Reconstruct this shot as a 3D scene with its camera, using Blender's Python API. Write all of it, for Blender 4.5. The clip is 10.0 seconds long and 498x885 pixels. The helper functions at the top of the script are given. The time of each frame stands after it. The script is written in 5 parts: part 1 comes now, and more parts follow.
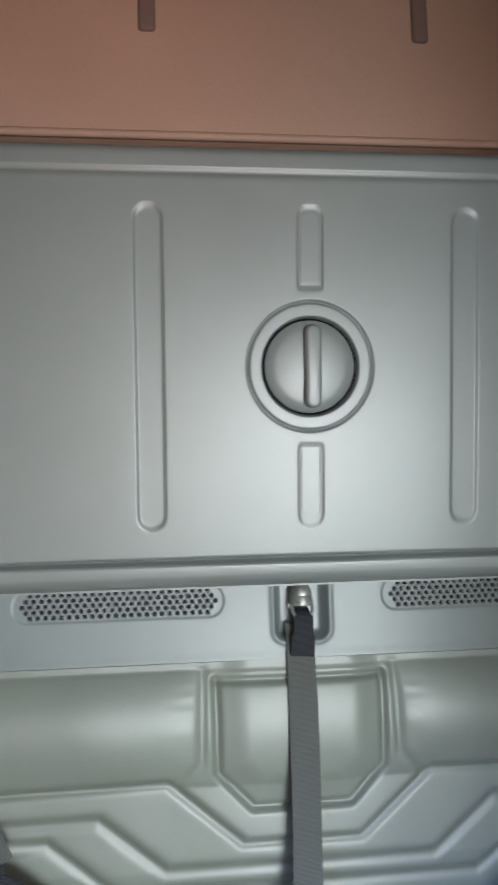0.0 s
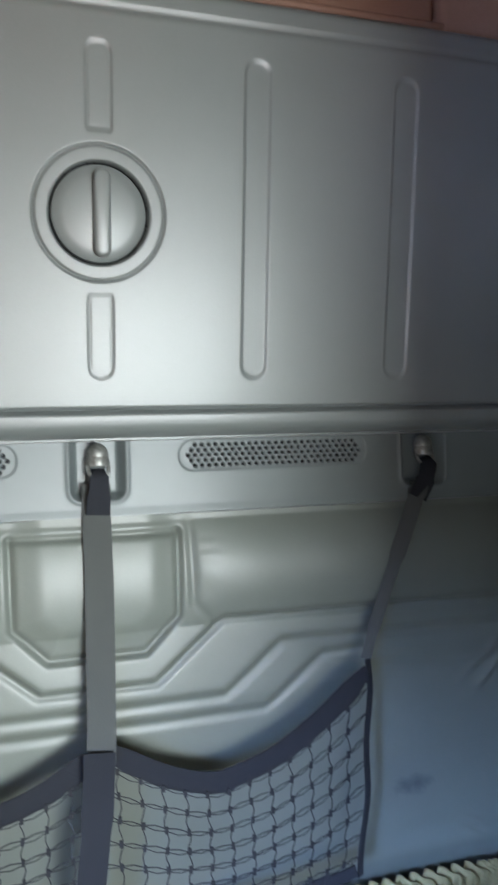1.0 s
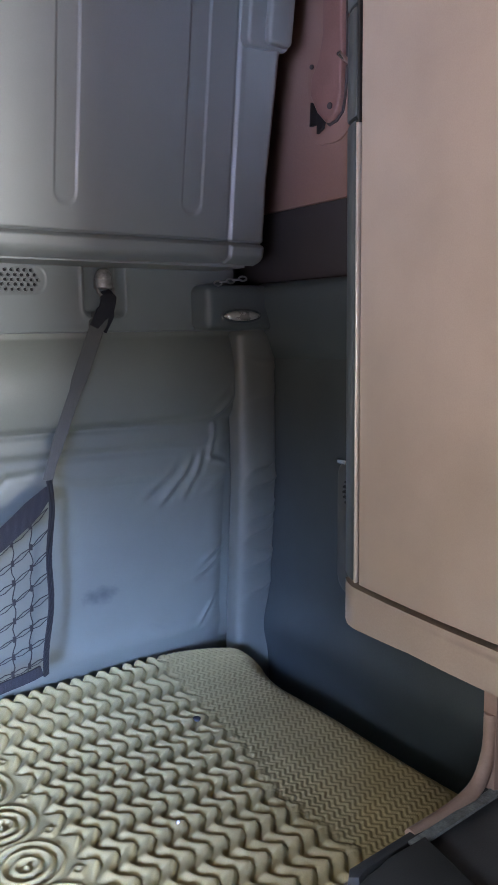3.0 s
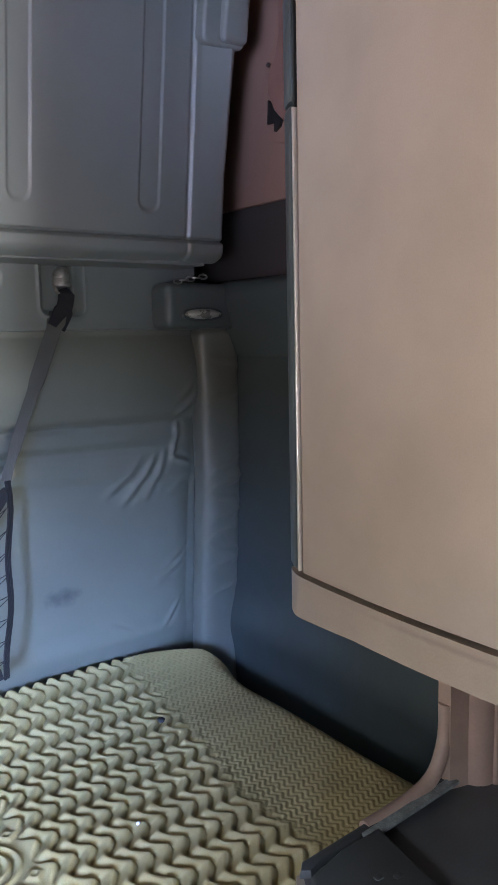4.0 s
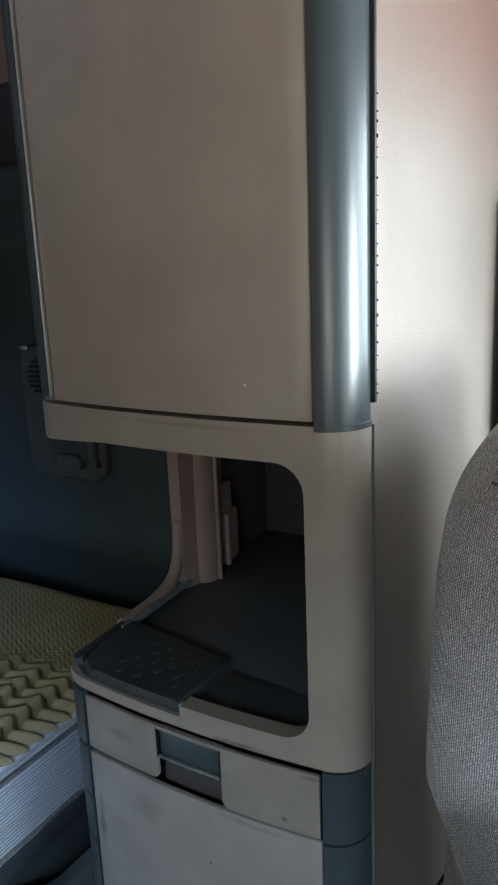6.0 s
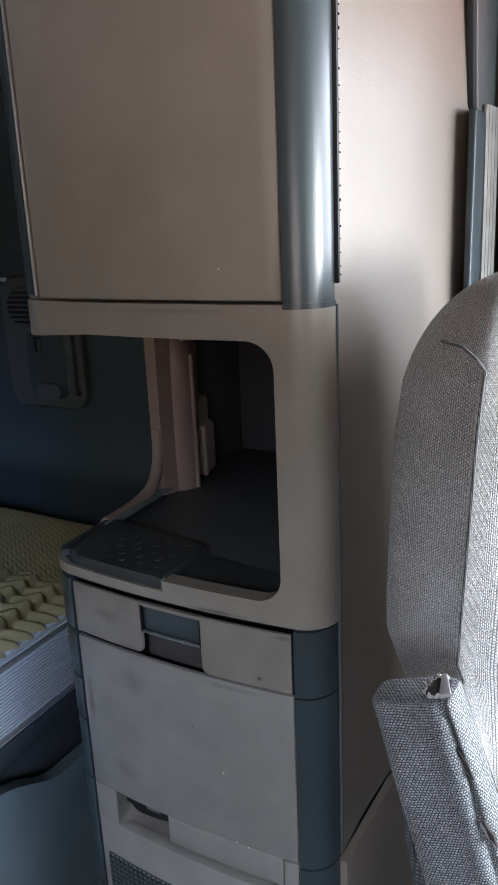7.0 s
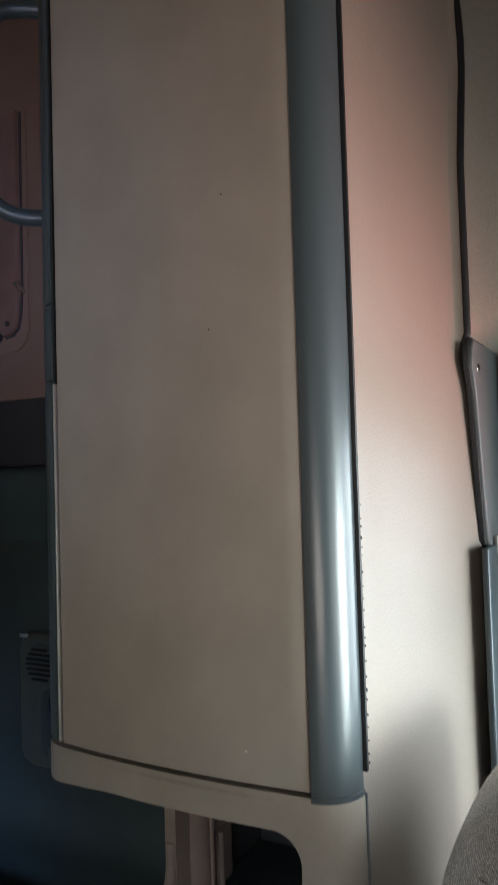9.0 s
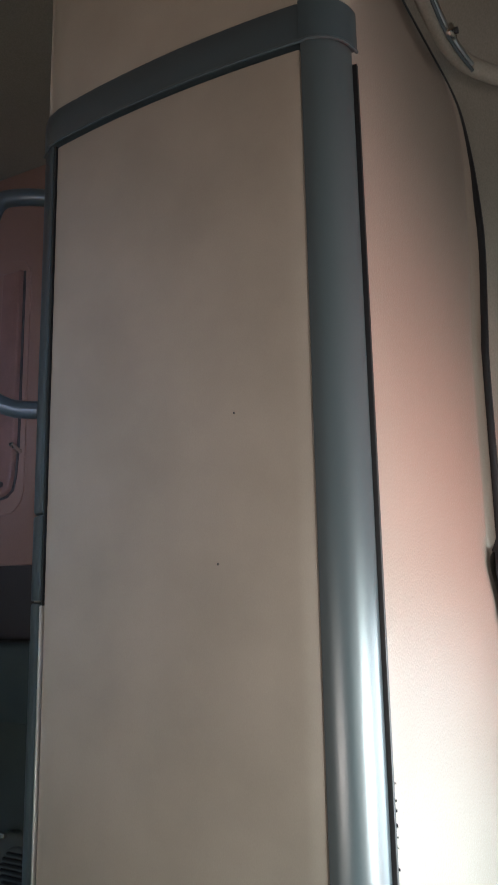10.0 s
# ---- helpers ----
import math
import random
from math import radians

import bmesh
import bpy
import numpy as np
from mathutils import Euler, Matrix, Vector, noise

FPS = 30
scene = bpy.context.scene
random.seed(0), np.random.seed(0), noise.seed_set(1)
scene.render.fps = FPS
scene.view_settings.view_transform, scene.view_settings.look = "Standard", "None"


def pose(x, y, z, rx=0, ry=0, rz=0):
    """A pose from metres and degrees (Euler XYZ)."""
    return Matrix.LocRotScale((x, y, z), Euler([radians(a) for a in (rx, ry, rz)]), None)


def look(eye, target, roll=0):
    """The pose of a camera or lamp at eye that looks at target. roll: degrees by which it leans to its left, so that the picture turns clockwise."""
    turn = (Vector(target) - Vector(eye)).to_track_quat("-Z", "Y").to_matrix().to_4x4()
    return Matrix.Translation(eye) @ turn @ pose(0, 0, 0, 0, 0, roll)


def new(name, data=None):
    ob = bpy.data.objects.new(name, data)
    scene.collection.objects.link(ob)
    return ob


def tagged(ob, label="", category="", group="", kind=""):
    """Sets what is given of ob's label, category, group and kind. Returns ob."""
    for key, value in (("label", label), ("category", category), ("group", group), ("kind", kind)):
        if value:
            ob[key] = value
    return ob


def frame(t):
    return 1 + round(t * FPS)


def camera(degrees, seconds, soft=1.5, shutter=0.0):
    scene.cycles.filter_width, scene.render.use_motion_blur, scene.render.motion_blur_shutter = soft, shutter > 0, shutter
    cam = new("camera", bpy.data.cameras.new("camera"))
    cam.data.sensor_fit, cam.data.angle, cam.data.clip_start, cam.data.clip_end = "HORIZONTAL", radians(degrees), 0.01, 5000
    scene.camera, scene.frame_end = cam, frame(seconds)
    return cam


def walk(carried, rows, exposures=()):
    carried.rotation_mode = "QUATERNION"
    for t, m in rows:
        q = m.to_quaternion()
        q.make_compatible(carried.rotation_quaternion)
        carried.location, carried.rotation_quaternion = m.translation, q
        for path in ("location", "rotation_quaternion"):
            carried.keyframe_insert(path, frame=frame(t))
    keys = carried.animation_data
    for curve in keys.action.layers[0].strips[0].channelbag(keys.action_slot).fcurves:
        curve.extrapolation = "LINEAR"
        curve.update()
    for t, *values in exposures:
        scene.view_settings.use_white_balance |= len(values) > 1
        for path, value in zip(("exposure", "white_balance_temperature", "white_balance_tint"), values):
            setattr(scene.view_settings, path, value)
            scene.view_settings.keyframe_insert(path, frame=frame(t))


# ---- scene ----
cam = camera(35.9, 10.0, shutter=0.2)
PATH = [
    (0, (-0.238, 0.085, 1.702), (-0.016, 2.06, 1.92), -1.6),
    (0.5, (-0.185, 0.072, 1.65), (0.286, 2.005, 1.853), -2.1),
    (1, (-0.146, 0.073, 1.582), (0.451, 1.982, 1.596), -1.8),
    (1.5, (-0.073, 0.033, 1.502), (0.914, 1.763, 1.32), -1.7),
    (2, (-0.072, -0.018, 1.464), (1.086, 1.581, 1.149), -1.8),
    (3.5, (-0.052, -0.072, 1.469), (1.107, 1.533, 1.184), -0.5),
    (4, (-0.033, -0.084, 1.447), (1.17, 1.489, 1.168), -1.3),
    (4.5, (-0.037, -0.113, 1.425), (1.219, 1.419, 1.147), -2.0),
    (5, (-0.082, -0.154, 1.428), (1.386, 1.165, 1.107), -2.5),
    (5.5, (-0.131, -0.185, 1.402), (1.504, 0.896, 1.007), -2.0),
    (6, (-0.201, -0.172, 1.362), (1.474, 0.81, 0.885), -2.4),
    (7.5, (-0.298, -0.232, 1.268), (1.384, 0.689, 0.701), -2.5),
    (8, (-0.308, -0.224, 1.298), (1.372, 0.712, 0.749), -2.6),
    (8.5, (-0.288, -0.214, 1.43), (1.452, 0.75, 1.222), -2.1),
    (9, (-0.28, -0.205, 1.533), (1.47, 0.76, 1.624), -1.7),
    (9.5, (-0.255, -0.179, 1.624), (1.483, 0.782, 1.856), -1.1),
    (10, (-0.207, -0.15, 1.679), (1.519, 0.79, 2.053), -1.1),
]
EXPOSURES = [
    (0.0, 0.05, 6150, 10), (0.5, 0.2, 6250, 13), (1.0, 0.25, 6150, 10), (1.5, 0.7, 6200, 14), (2.0, 1.05, 6350, 20), (3.5, 1.05, 6300, 19), (4.0, 1.02, 6330, 16), (4.5, 0.95, 6300, 17),
    (5.0, 0.1, 6400, 4), (5.5, -0.08, 5900, 1), (6.0, -0.35, 5900, 5), (7.5, -0.42, 6150, 14), (8.2, -0.52, 6200, 10), (9.0, -0.28, 6000, 3), (9.5, 0.0, 5900, 0), (10.0, 0.25, 5850, 0),
]
walk(cam, [(t, look(eye, target, roll)) for t, eye, target, roll in PATH], EXPOSURES)

# ---- light ----
world = bpy.data.worlds.new("sky")
scene.world = world
world.use_nodes = True
wn = world.node_tree.nodes
sky = wn.new("ShaderNodeTexSky")
sky.sky_type, sky.sun_disc = "NISHITA", False
sky.sun_elevation, sky.sun_rotation = radians(48), radians(120)
world.node_tree.links.new(sky.outputs["Color"], wn["Background"].inputs["Color"])
wn["Background"].inputs["Strength"].default_value = 0.12


def area_lamp(name, eye, target, w, h, watts, colour, spread=180):
    data = bpy.data.lights.new(name, "AREA")
    data.shape, data.size, data.size_y, data.energy, data.color, data.spread = "RECTANGLE", w, h, watts, colour, radians(spread)
    ob = new(name, data)
    ob.matrix_world = look(eye, target)
    return ob


sun = bpy.data.lights.new("sun", "SUN")
sun.energy, sun.angle, sun.color = 3.0, radians(0.6), (1.0, 0.94, 0.84)
new("sun", sun).matrix_world = look((2.2, -1.0, 2.6), (0, 0, 0.3))
# daylight in the openings of the windscreen and the door windows: the view ahead, sky from above, sunlit red ground from below
VIEW, SKY, GROUND = (0.95, 1.0, 0.97), (0.36, 0.54, 1.0), (1.0, 0.60, 0.46)
area_lamp("view_windscreen", (0.56, -1.84, 1.08), (-0.10, 1.5, 1.22), 0.80, 0.72, 15, VIEW, 66)
area_lamp("left_view_windscreen", (-0.55, -1.835, 1.08), (0.88, 1.50, 1.38), 0.80, 0.70, 0.24, (0.95, 1.0, 0.93), 26)
area_lamp("sky_windscreen", (0.0, -1.83, 1.10), (0.0, 0.8, -0.1), 1.86, 0.70, 7, (0.80, 0.91, 1.0), 75)
area_lamp("ground_windscreen", (-0.2, -1.82, 1.08), (-0.25, 1.4, 2.5), 1.4, 0.70, 1.8, GROUND, 60)
area_lamp("view_window_right", (1.12, -0.60, 1.30), (0.50, 0.10, 1.0), 0.82, 0.62, 8.8, (0.93, 0.97, 1.0), 98)
area_lamp("ground_window_right", (1.115, -0.60, 1.16), (0.80, 0.10, 1.74), 0.78, 0.30, 1.2, (1.0, 0.20, 0.15), 35)
area_lamp("view_window_left", (-1.15, -0.50, 1.32), (1.00, 1.34, 2.12), 0.62, 0.56, 0.60, (0.45, 0.62, 1.0), 24)
area_lamp("sky_window_left", (-1.145, -0.82, 1.30), (0.52, 1.50, 0.56), 0.36, 0.60, 3.2, SKY, 28)
area_lamp("low_sky_window_left", (-1.14, -0.42, 1.46), (0.42, 0.24, 0.26), 0.36, 0.30, 1.9, (0.88, 0.94, 1.0), 51)
area_lamp("ground_window_left", (-1.135, -0.50, 1.16), (0.47, 0.15, 1.84), 0.60, 0.30, 1.35, (1.0, 0.80, 0.71), 60)


# ---- materials ----
def material(name, colour, rough=0.5, metal=0.0, grain=0.06, grain_size=0.004, stain=0.08, stain_size=0.12, bump=0.05, spec=0.5, wear=0.07):
    """Painted, moulded or woven surface with fine grain and broad uneven wear."""
    m = bpy.data.materials.new(name)
    m.use_nodes = True
    n, l = m.node_tree.nodes, m.node_tree.links
    b = n["Principled BSDF"]
    co = n.new("ShaderNodeTexCoord")
    fine, broad = n.new("ShaderNodeTexNoise"), n.new("ShaderNodeTexNoise")
    fine.inputs["Scale"].default_value, fine.inputs["Detail"].default_value = 1 / grain_size, 3
    broad.inputs["Scale"].default_value, broad.inputs["Detail"].default_value = 1 / stain_size, 5
    for tex in (fine, broad):
        l.new(co.outputs["Object"], tex.inputs["Vector"])
    ramp = []
    for tex, amount in ((fine, grain), (broad, stain)):
        r = n.new("ShaderNodeMapRange")
        r.inputs["From Min"].default_value, r.inputs["From Max"].default_value = 0.3, 0.7
        r.inputs["To Min"].default_value, r.inputs["To Max"].default_value = 1 - amount, 1 + amount
        l.new(tex.outputs["Fac"], r.inputs["Value"])
        ramp.append(r)
    mul = n.new("ShaderNodeMath")
    mul.operation = "MULTIPLY"
    l.new(ramp[0].outputs[0], mul.inputs[0]), l.new(ramp[1].outputs[0], mul.inputs[1])
    mix = n.new("ShaderNodeMix")
    mix.data_type, mix.blend_type = "RGBA", "MULTIPLY"
    mix.inputs["Factor"].default_value = 1
    mix.inputs["A"].default_value = (*colour, 1)
    l.new(mul.outputs[0], mix.inputs["B"])
    l.new(mix.outputs["Result"], b.inputs["Base Color"])
    rr = n.new("ShaderNodeMapRange")
    rr.inputs["To Min"].default_value, rr.inputs["To Max"].default_value = rough - wear, rough + wear
    l.new(broad.outputs["Fac"], rr.inputs["Value"])
    l.new(rr.outputs[0], b.inputs["Roughness"])
    b.inputs["Metallic"].default_value = metal
    b.inputs["Specular IOR Level"].default_value = spec
    if bump:
        bp = n.new("ShaderNodeBump")
        bp.inputs["Strength"].default_value, bp.inputs["Distance"].default_value = bump, grain_size * 0.5
        l.new(fine.outputs["Fac"], bp.inputs["Height"])
        l.new(bp.outputs["Normal"], b.inputs["Normal"])
    return m


def weave(name, colour, dark, pitch, rough=0.95, axes=(("X", 1.41), ("Z", 1.0))):
    """Woven cloth: ribs and threads of two tones."""
    m = material(name, colour, rough, grain=0.2, grain_size=0.0016, stain=0.12, stain_size=0.1, bump=0.0, spec=0.15)
    n, l = m.node_tree.nodes, m.node_tree.links
    b = n["Principled BSDF"]
    co = n.new("ShaderNodeTexCoord")
    turn = n.new("ShaderNodeMapping")
    turn.inputs["Rotation"].default_value = (0, 0, radians(45))
    l.new(co.outputs["Object"], turn.inputs["Vector"])
    waves = []
    for axis, scale in axes:
        w = n.new("ShaderNodeTexWave")
        w.bands_direction, w.wave_profile = axis, "SIN"
        w.inputs["Scale"].default_value = scale * 0.314 / pitch
        w.inputs["Distortion"].default_value, w.inputs["Detail"].default_value = 1.0, 2
        w.inputs["Detail Scale"].default_value = 1.5
        l.new(turn.outputs[0], w.inputs["Vector"])
        waves.append(w)
    mul = n.new("ShaderNodeMath")
    mul.operation = "MULTIPLY"
    l.new(waves[0].outputs["Fac"], mul.inputs[0]), l.new(waves[-1].outputs["Fac"], mul.inputs[1])
    old = b.inputs["Base Color"].links[0].from_socket
    mix = n.new("ShaderNodeMix")
    mix.data_type = "RGBA"
    l.new(mul.outputs[0], mix.inputs["Factor"])
    mix.inputs["A"].default_value = (*dark, 1)
    l.new(old, mix.inputs["B"])
    l.new(mix.outputs["Result"], b.inputs["Base Color"])
    bp = n.new("ShaderNodeBump")
    bp.inputs["Strength"].default_value, bp.inputs["Distance"].default_value = 0.8, pitch * 0.4
    l.new(mul.outputs[0], bp.inputs["Height"])
    l.new(bp.outputs["Normal"], b.inputs["Normal"])
    return m


def stitched(name, light, mid, gap, long, tall, gap_width, upright=False):
    """Coarse tweed: offset rows (or columns) of short stitches with dark gaps, each a little different."""
    m = material(name, light, 0.95, grain=0.45, grain_size=0.0016, stain=0.16, stain_size=0.07, bump=0.0, spec=0.12)
    n, l = m.node_tree.nodes, m.node_tree.links
    b = n["Principled BSDF"]
    co = n.new("ShaderNodeTexCoord")
    wander = n.new("ShaderNodeTexNoise")
    wander.inputs["Scale"].default_value, wander.inputs["Detail"].default_value = 260.0, 3
    l.new(co.outputs["UV"], wander.inputs["Vector"])
    shift = n.new("ShaderNodeVectorMath")
    shift.operation = "MULTIPLY_ADD"
    shift.inputs[1].default_value = (0.0013, 0.0013, 0.0)
    l.new(wander.outputs["Color"], shift.inputs[0]), l.new(co.outputs["UV"], shift.inputs[2])
    turn = n.new("ShaderNodeMapping")
    turn.inputs["Rotation"].default_value = (0, 0, radians(90 if upright else 0))
    l.new(shift.outputs[0], turn.inputs["Vector"])
    br = n.new("ShaderNodeTexBrick")
    br.inputs["Scale"].default_value = 1.0
    br.inputs["Color1"].default_value, br.inputs["Color2"].default_value, br.inputs["Mortar"].default_value = (*light, 1), (*mid, 1), (*gap, 1)
    br.inputs["Brick Width"].default_value, br.inputs["Row Height"].default_value = long, tall
    br.inputs["Mortar Size"].default_value, br.inputs["Mortar Smooth"].default_value = gap_width, 1.0
    l.new(turn.outputs[0], br.inputs["Vector"])
    old = b.inputs["Base Color"].links[0].from_socket
    mix = n.new("ShaderNodeMix")
    mix.data_type, mix.blend_type = "RGBA", "MULTIPLY"
    mix.inputs["Factor"].default_value = 1.0
    l.new(br.outputs["Color"], mix.inputs["A"]), l.new(old, mix.inputs["B"])
    level = n.new("ShaderNodeMix")
    level.data_type, level.blend_type = "RGBA", "DIVIDE"
    level.inputs["Factor"].default_value = 1.0
    l.new(mix.outputs["Result"], level.inputs["A"])
    level.inputs["B"].default_value = (*light, 1)
    l.new(level.outputs["Result"], b.inputs["Base Color"])
    bp = n.new("ShaderNodeBump")
    bp.invert = True
    bp.inputs["Strength"].default_value, bp.inputs["Distance"].default_value = 0.6, tall * 0.35
    l.new(br.outputs["Fac"], bp.inputs["Height"])
    l.new(bp.outputs["Normal"], b.inputs["Normal"])
    return m


M_BUNK = material("bunk_plastic", (0.19, 0.21, 0.204), 0.40, grain=0.03, grain_size=0.002, stain=0.05, stain_size=0.2, bump=0.04, spec=0.8, wear=0.02)
M_PAD = material("padded_vinyl", (0.17, 0.188, 0.166), 0.45, grain=0.04, grain_size=0.0025, stain=0.08, stain_size=0.25, bump=0.12, spec=0.8, wear=0.04)
M_VENT = material("vent_plastic", (0.175, 0.20, 0.20), 0.4, grain=0.03, grain_size=0.002, stain=0.06, bump=0.05)
M_TAN = material("tan_lining", (0.43, 0.270, 0.200), 0.55, grain=0.05, grain_size=0.003, stain=0.06, stain_size=0.3, bump=0.08)
# copy of the tan lining, darkened to paint in the side wall's shade
M_TAN_SHADED = material("shaded_tan_lining", (0.31, 0.190, 0.150), 0.55, grain=0.05, grain_size=0.003, stain=0.08, stain_size=0.3, bump=0.08)
M_LEVER = material("lever_paint", (0.26, 0.145, 0.118), 0.45, grain=0.05, stain=0.1, stain_size=0.05, bump=0.1)
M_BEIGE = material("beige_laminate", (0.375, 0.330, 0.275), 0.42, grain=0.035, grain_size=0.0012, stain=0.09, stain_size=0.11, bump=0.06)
M_SURROUND = material("beige_surround", (0.365, 0.321, 0.267), 0.36, grain=0.04, grain_size=0.0020, stain=0.09, stain_size=0.09, bump=0.22, spec=0.6, wear=0.04)
M_POST = material("post_plastic", (0.40, 0.295, 0.24), 0.42, grain=0.04, stain=0.1, stain_size=0.06, bump=0.1)
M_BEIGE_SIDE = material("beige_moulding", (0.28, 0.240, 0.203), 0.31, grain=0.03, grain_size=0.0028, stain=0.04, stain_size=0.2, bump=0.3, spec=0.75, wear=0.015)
M_DRAWER = material("drawer_laminate", (0.30, 0.268, 0.238), 0.42, grain=0.04, grain_size=0.0012, stain=0.12, stain_size=0.06, bump=0.06)
M_GREY_DOOR = material("grey_laminate", (0.30, 0.285, 0.27), 0.42, grain=0.04, grain_size=0.0012, stain=0.1, stain_size=0.06, bump=0.06)
M_SLATE = material("slate_plastic", (0.050, 0.066, 0.075), 0.38, grain=0.04, grain_size=0.002, stain=0.06, bump=0.08)
M_STRIP = material("slate_strip", (0.060, 0.074, 0.080), 0.295, grain=0.02, grain_size=0.002, stain=0.01, bump=0.0, spec=0.6, wear=0.012)
M_DARKWALL = material("dark_vinyl", (0.066, 0.086, 0.088), 0.40, grain=0.06, grain_size=0.003, stain=0.1, bump=0.12)
M_BAND = material("charcoal_band", (0.06, 0.055, 0.055), 0.6, grain=0.05, stain=0.08)
M_BLACK = material("black_rubber", (0.012, 0.013, 0.015), 0.55, grain=0.1, stain=0.2, bump=0.2)
M_TRAY = material("black_tray", (0.056, 0.065, 0.069), 0.5, grain=0.1, grain_size=0.002, stain=0.2, bump=0.2)
M_DECK = material("black_deck", (0.085, 0.094, 0.10), 0.5, grain=0.1, grain_size=0.002, stain=0.2, bump=0.2)
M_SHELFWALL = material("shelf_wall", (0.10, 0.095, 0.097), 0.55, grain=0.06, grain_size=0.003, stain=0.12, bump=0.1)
# door laminate darkened: the shade inside the grip is put into the colour
M_GRIP_SHADE = material("grip_hollow_shade", (0.15, 0.138, 0.128), 0.5, grain=0.05, stain=0.15, stain_size=0.05, bump=0.08)
M_DECKPAD = material("dusty_pad", (0.062, 0.072, 0.077), 0.55, grain=0.12, grain_size=0.002, stain=0.25, stain_size=0.05, bump=0.2)
M_CHROME = material("chrome", (0.75, 0.75, 0.72), 0.18, metal=1.0, grain=0.02, stain=0.05, bump=0)
M_STEEL = material("dull_steel", (0.45, 0.46, 0.46), 0.35, metal=1.0, grain=0.05, stain=0.1, bump=0)
M_HOOK = material("tarnished_hook", (0.30, 0.305, 0.285), 0.46, metal=0.6, grain=0.1, stain=0.3, stain_size=0.012, bump=0.1)
M_BEAD = material("bright_trim", (0.62, 0.60, 0.57), 0.32, metal=0.7, grain=0.03, stain=0.1, bump=0, wear=0.03)
M_WEB = weave("grey_webbing", (0.150, 0.158, 0.153), (0.092, 0.098, 0.095), 0.002)
M_NET = material("black_cord", (0.018, 0.02, 0.026), 0.8, grain=0.15, stain=0.1, bump=0)
M_NETBAND = weave("black_band", (0.056, 0.060, 0.070), (0.024, 0.026, 0.032), 0.002)
M_COVER = material("yellow_bedcover", (0.395, 0.335, 0.165), 0.5, grain=0.12, grain_size=0.002, stain=0.08, stain_size=0.09, bump=0.25, spec=0.3)
M_MATTRESS = weave("blue_grey_ticking", (0.80, 0.86, 0.86), (0.46, 0.51, 0.525), 0.0062, axes=(("Z", 1.0),))
M_BASE = material("bed_base_panel", (0.15, 0.195, 0.21), 0.4, grain=0.04, stain=0.1, bump=0.06)
M_TWEED = stitched("grey_tweed", (0.86, 0.83, 0.815), (0.68, 0.66, 0.65), (0.32, 0.312, 0.31), 0.0034, 0.0024, 0.0008, True)
M_TWEED_ARM = stitched("grey_tweed_arm", (0.58, 0.595, 0.61), (0.38, 0.395, 0.41), (0.06, 0.064, 0.07), 0.0030, 0.0023, 0.0009)
M_COREPLATE = material("core_plate", (0.42, 0.40, 0.42), 0.45, grain=0.05, stain=0.15, stain_size=0.01)
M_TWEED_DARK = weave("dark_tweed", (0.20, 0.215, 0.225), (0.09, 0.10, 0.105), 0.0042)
M_TORN = material("torn_lining", (0.05, 0.044, 0.044), 0.9, grain=0.15, stain=0.2, stain_size=0.02)
M_PIPING = weave("grey_piping", (0.42, 0.41, 0.40), (0.15, 0.15, 0.15), 0.002)
M_FRAY = material("frayed_thread", (0.72, 0.70, 0.68), 0.9, grain=0.1, stain=0.1, bump=0)
M_BELT = material("striped_belt", (0.36, 0.345, 0.325), 0.7, grain=0.15, grain_size=0.0012, stain=0.15, stain_size=0.03, bump=0.1, spec=0.3)
M_COVERPLATE = material("grey_cover", (0.12, 0.135, 0.14), 0.45, grain=0.04, stain=0.06, bump=0.08)
M_HEADLINER = material("headliner", (0.25, 0.235, 0.20), 0.9, grain=0.1, grain_size=0.003, stain=0.05, bump=0.2)
M_INSERT = material("insert_plastic", (0.115, 0.125, 0.115), 0.36, grain=0.05, stain=0.12, stain_size=0.05, bump=0.08)
M_RAIL = material("scuffed_rail", (0.24, 0.28, 0.28), 0.5, grain=0.2, grain_size=0.003, stain=0.35, stain_size=0.015)
M_LEDGE = material("ledge_vinyl", (0.095, 0.118, 0.118), 0.40, grain=0.06, grain_size=0.003, stain=0.1, bump=0.12)
M_KNOB = material("tarnished_knob", (0.55, 0.56, 0.50), 0.28, metal=0.5, grain=0.1, stain=0.2, stain_size=0.02, bump=0.1)
M_FLOOR = material("floor_mat", (0.10, 0.10, 0.102), 0.8, grain=0.15, stain=0.2, bump=0.3)
# dark tan that paints the soft shadow of the pull slots
M_SLOT_SHADE = material("slot_shade", (0.17, 0.105, 0.085), 0.7)
M_DUST = material("white_speck", (0.8, 0.8, 0.78), 0.4, bump=0)
M_GRIME = material("dark_scuff", (0.035, 0.038, 0.045), 0.7, bump=0)


# ---- building tools ----
def smoothed(ob, angle=38):
    for p in ob.data.polygons:
        p.use_smooth = True
    ob.data.set_sharp_from_angle(angle=radians(angle))
    return ob


def part(name, bm, mat, parent=None, label="", angle=38):
    me = bpy.data.meshes.new(name)
    bmesh.ops.recalc_face_normals(bm, faces=bm.faces)
    bm.to_mesh(me)
    bm.free()
    me.materials.append(mat)
    ob = new(name, me)
    smoothed(ob, angle)
    if parent is not None:
        ob.parent = parent
    return tagged(ob, label)


def thing(name, label, category, group="", kind=""):
    return tagged(new(name), label, category, group, kind)


def lone(name, bm, mat, label, category, group="", kind="", angle=38):
    return tagged(part(name, bm, mat, None, "", angle), label, category, group, kind)


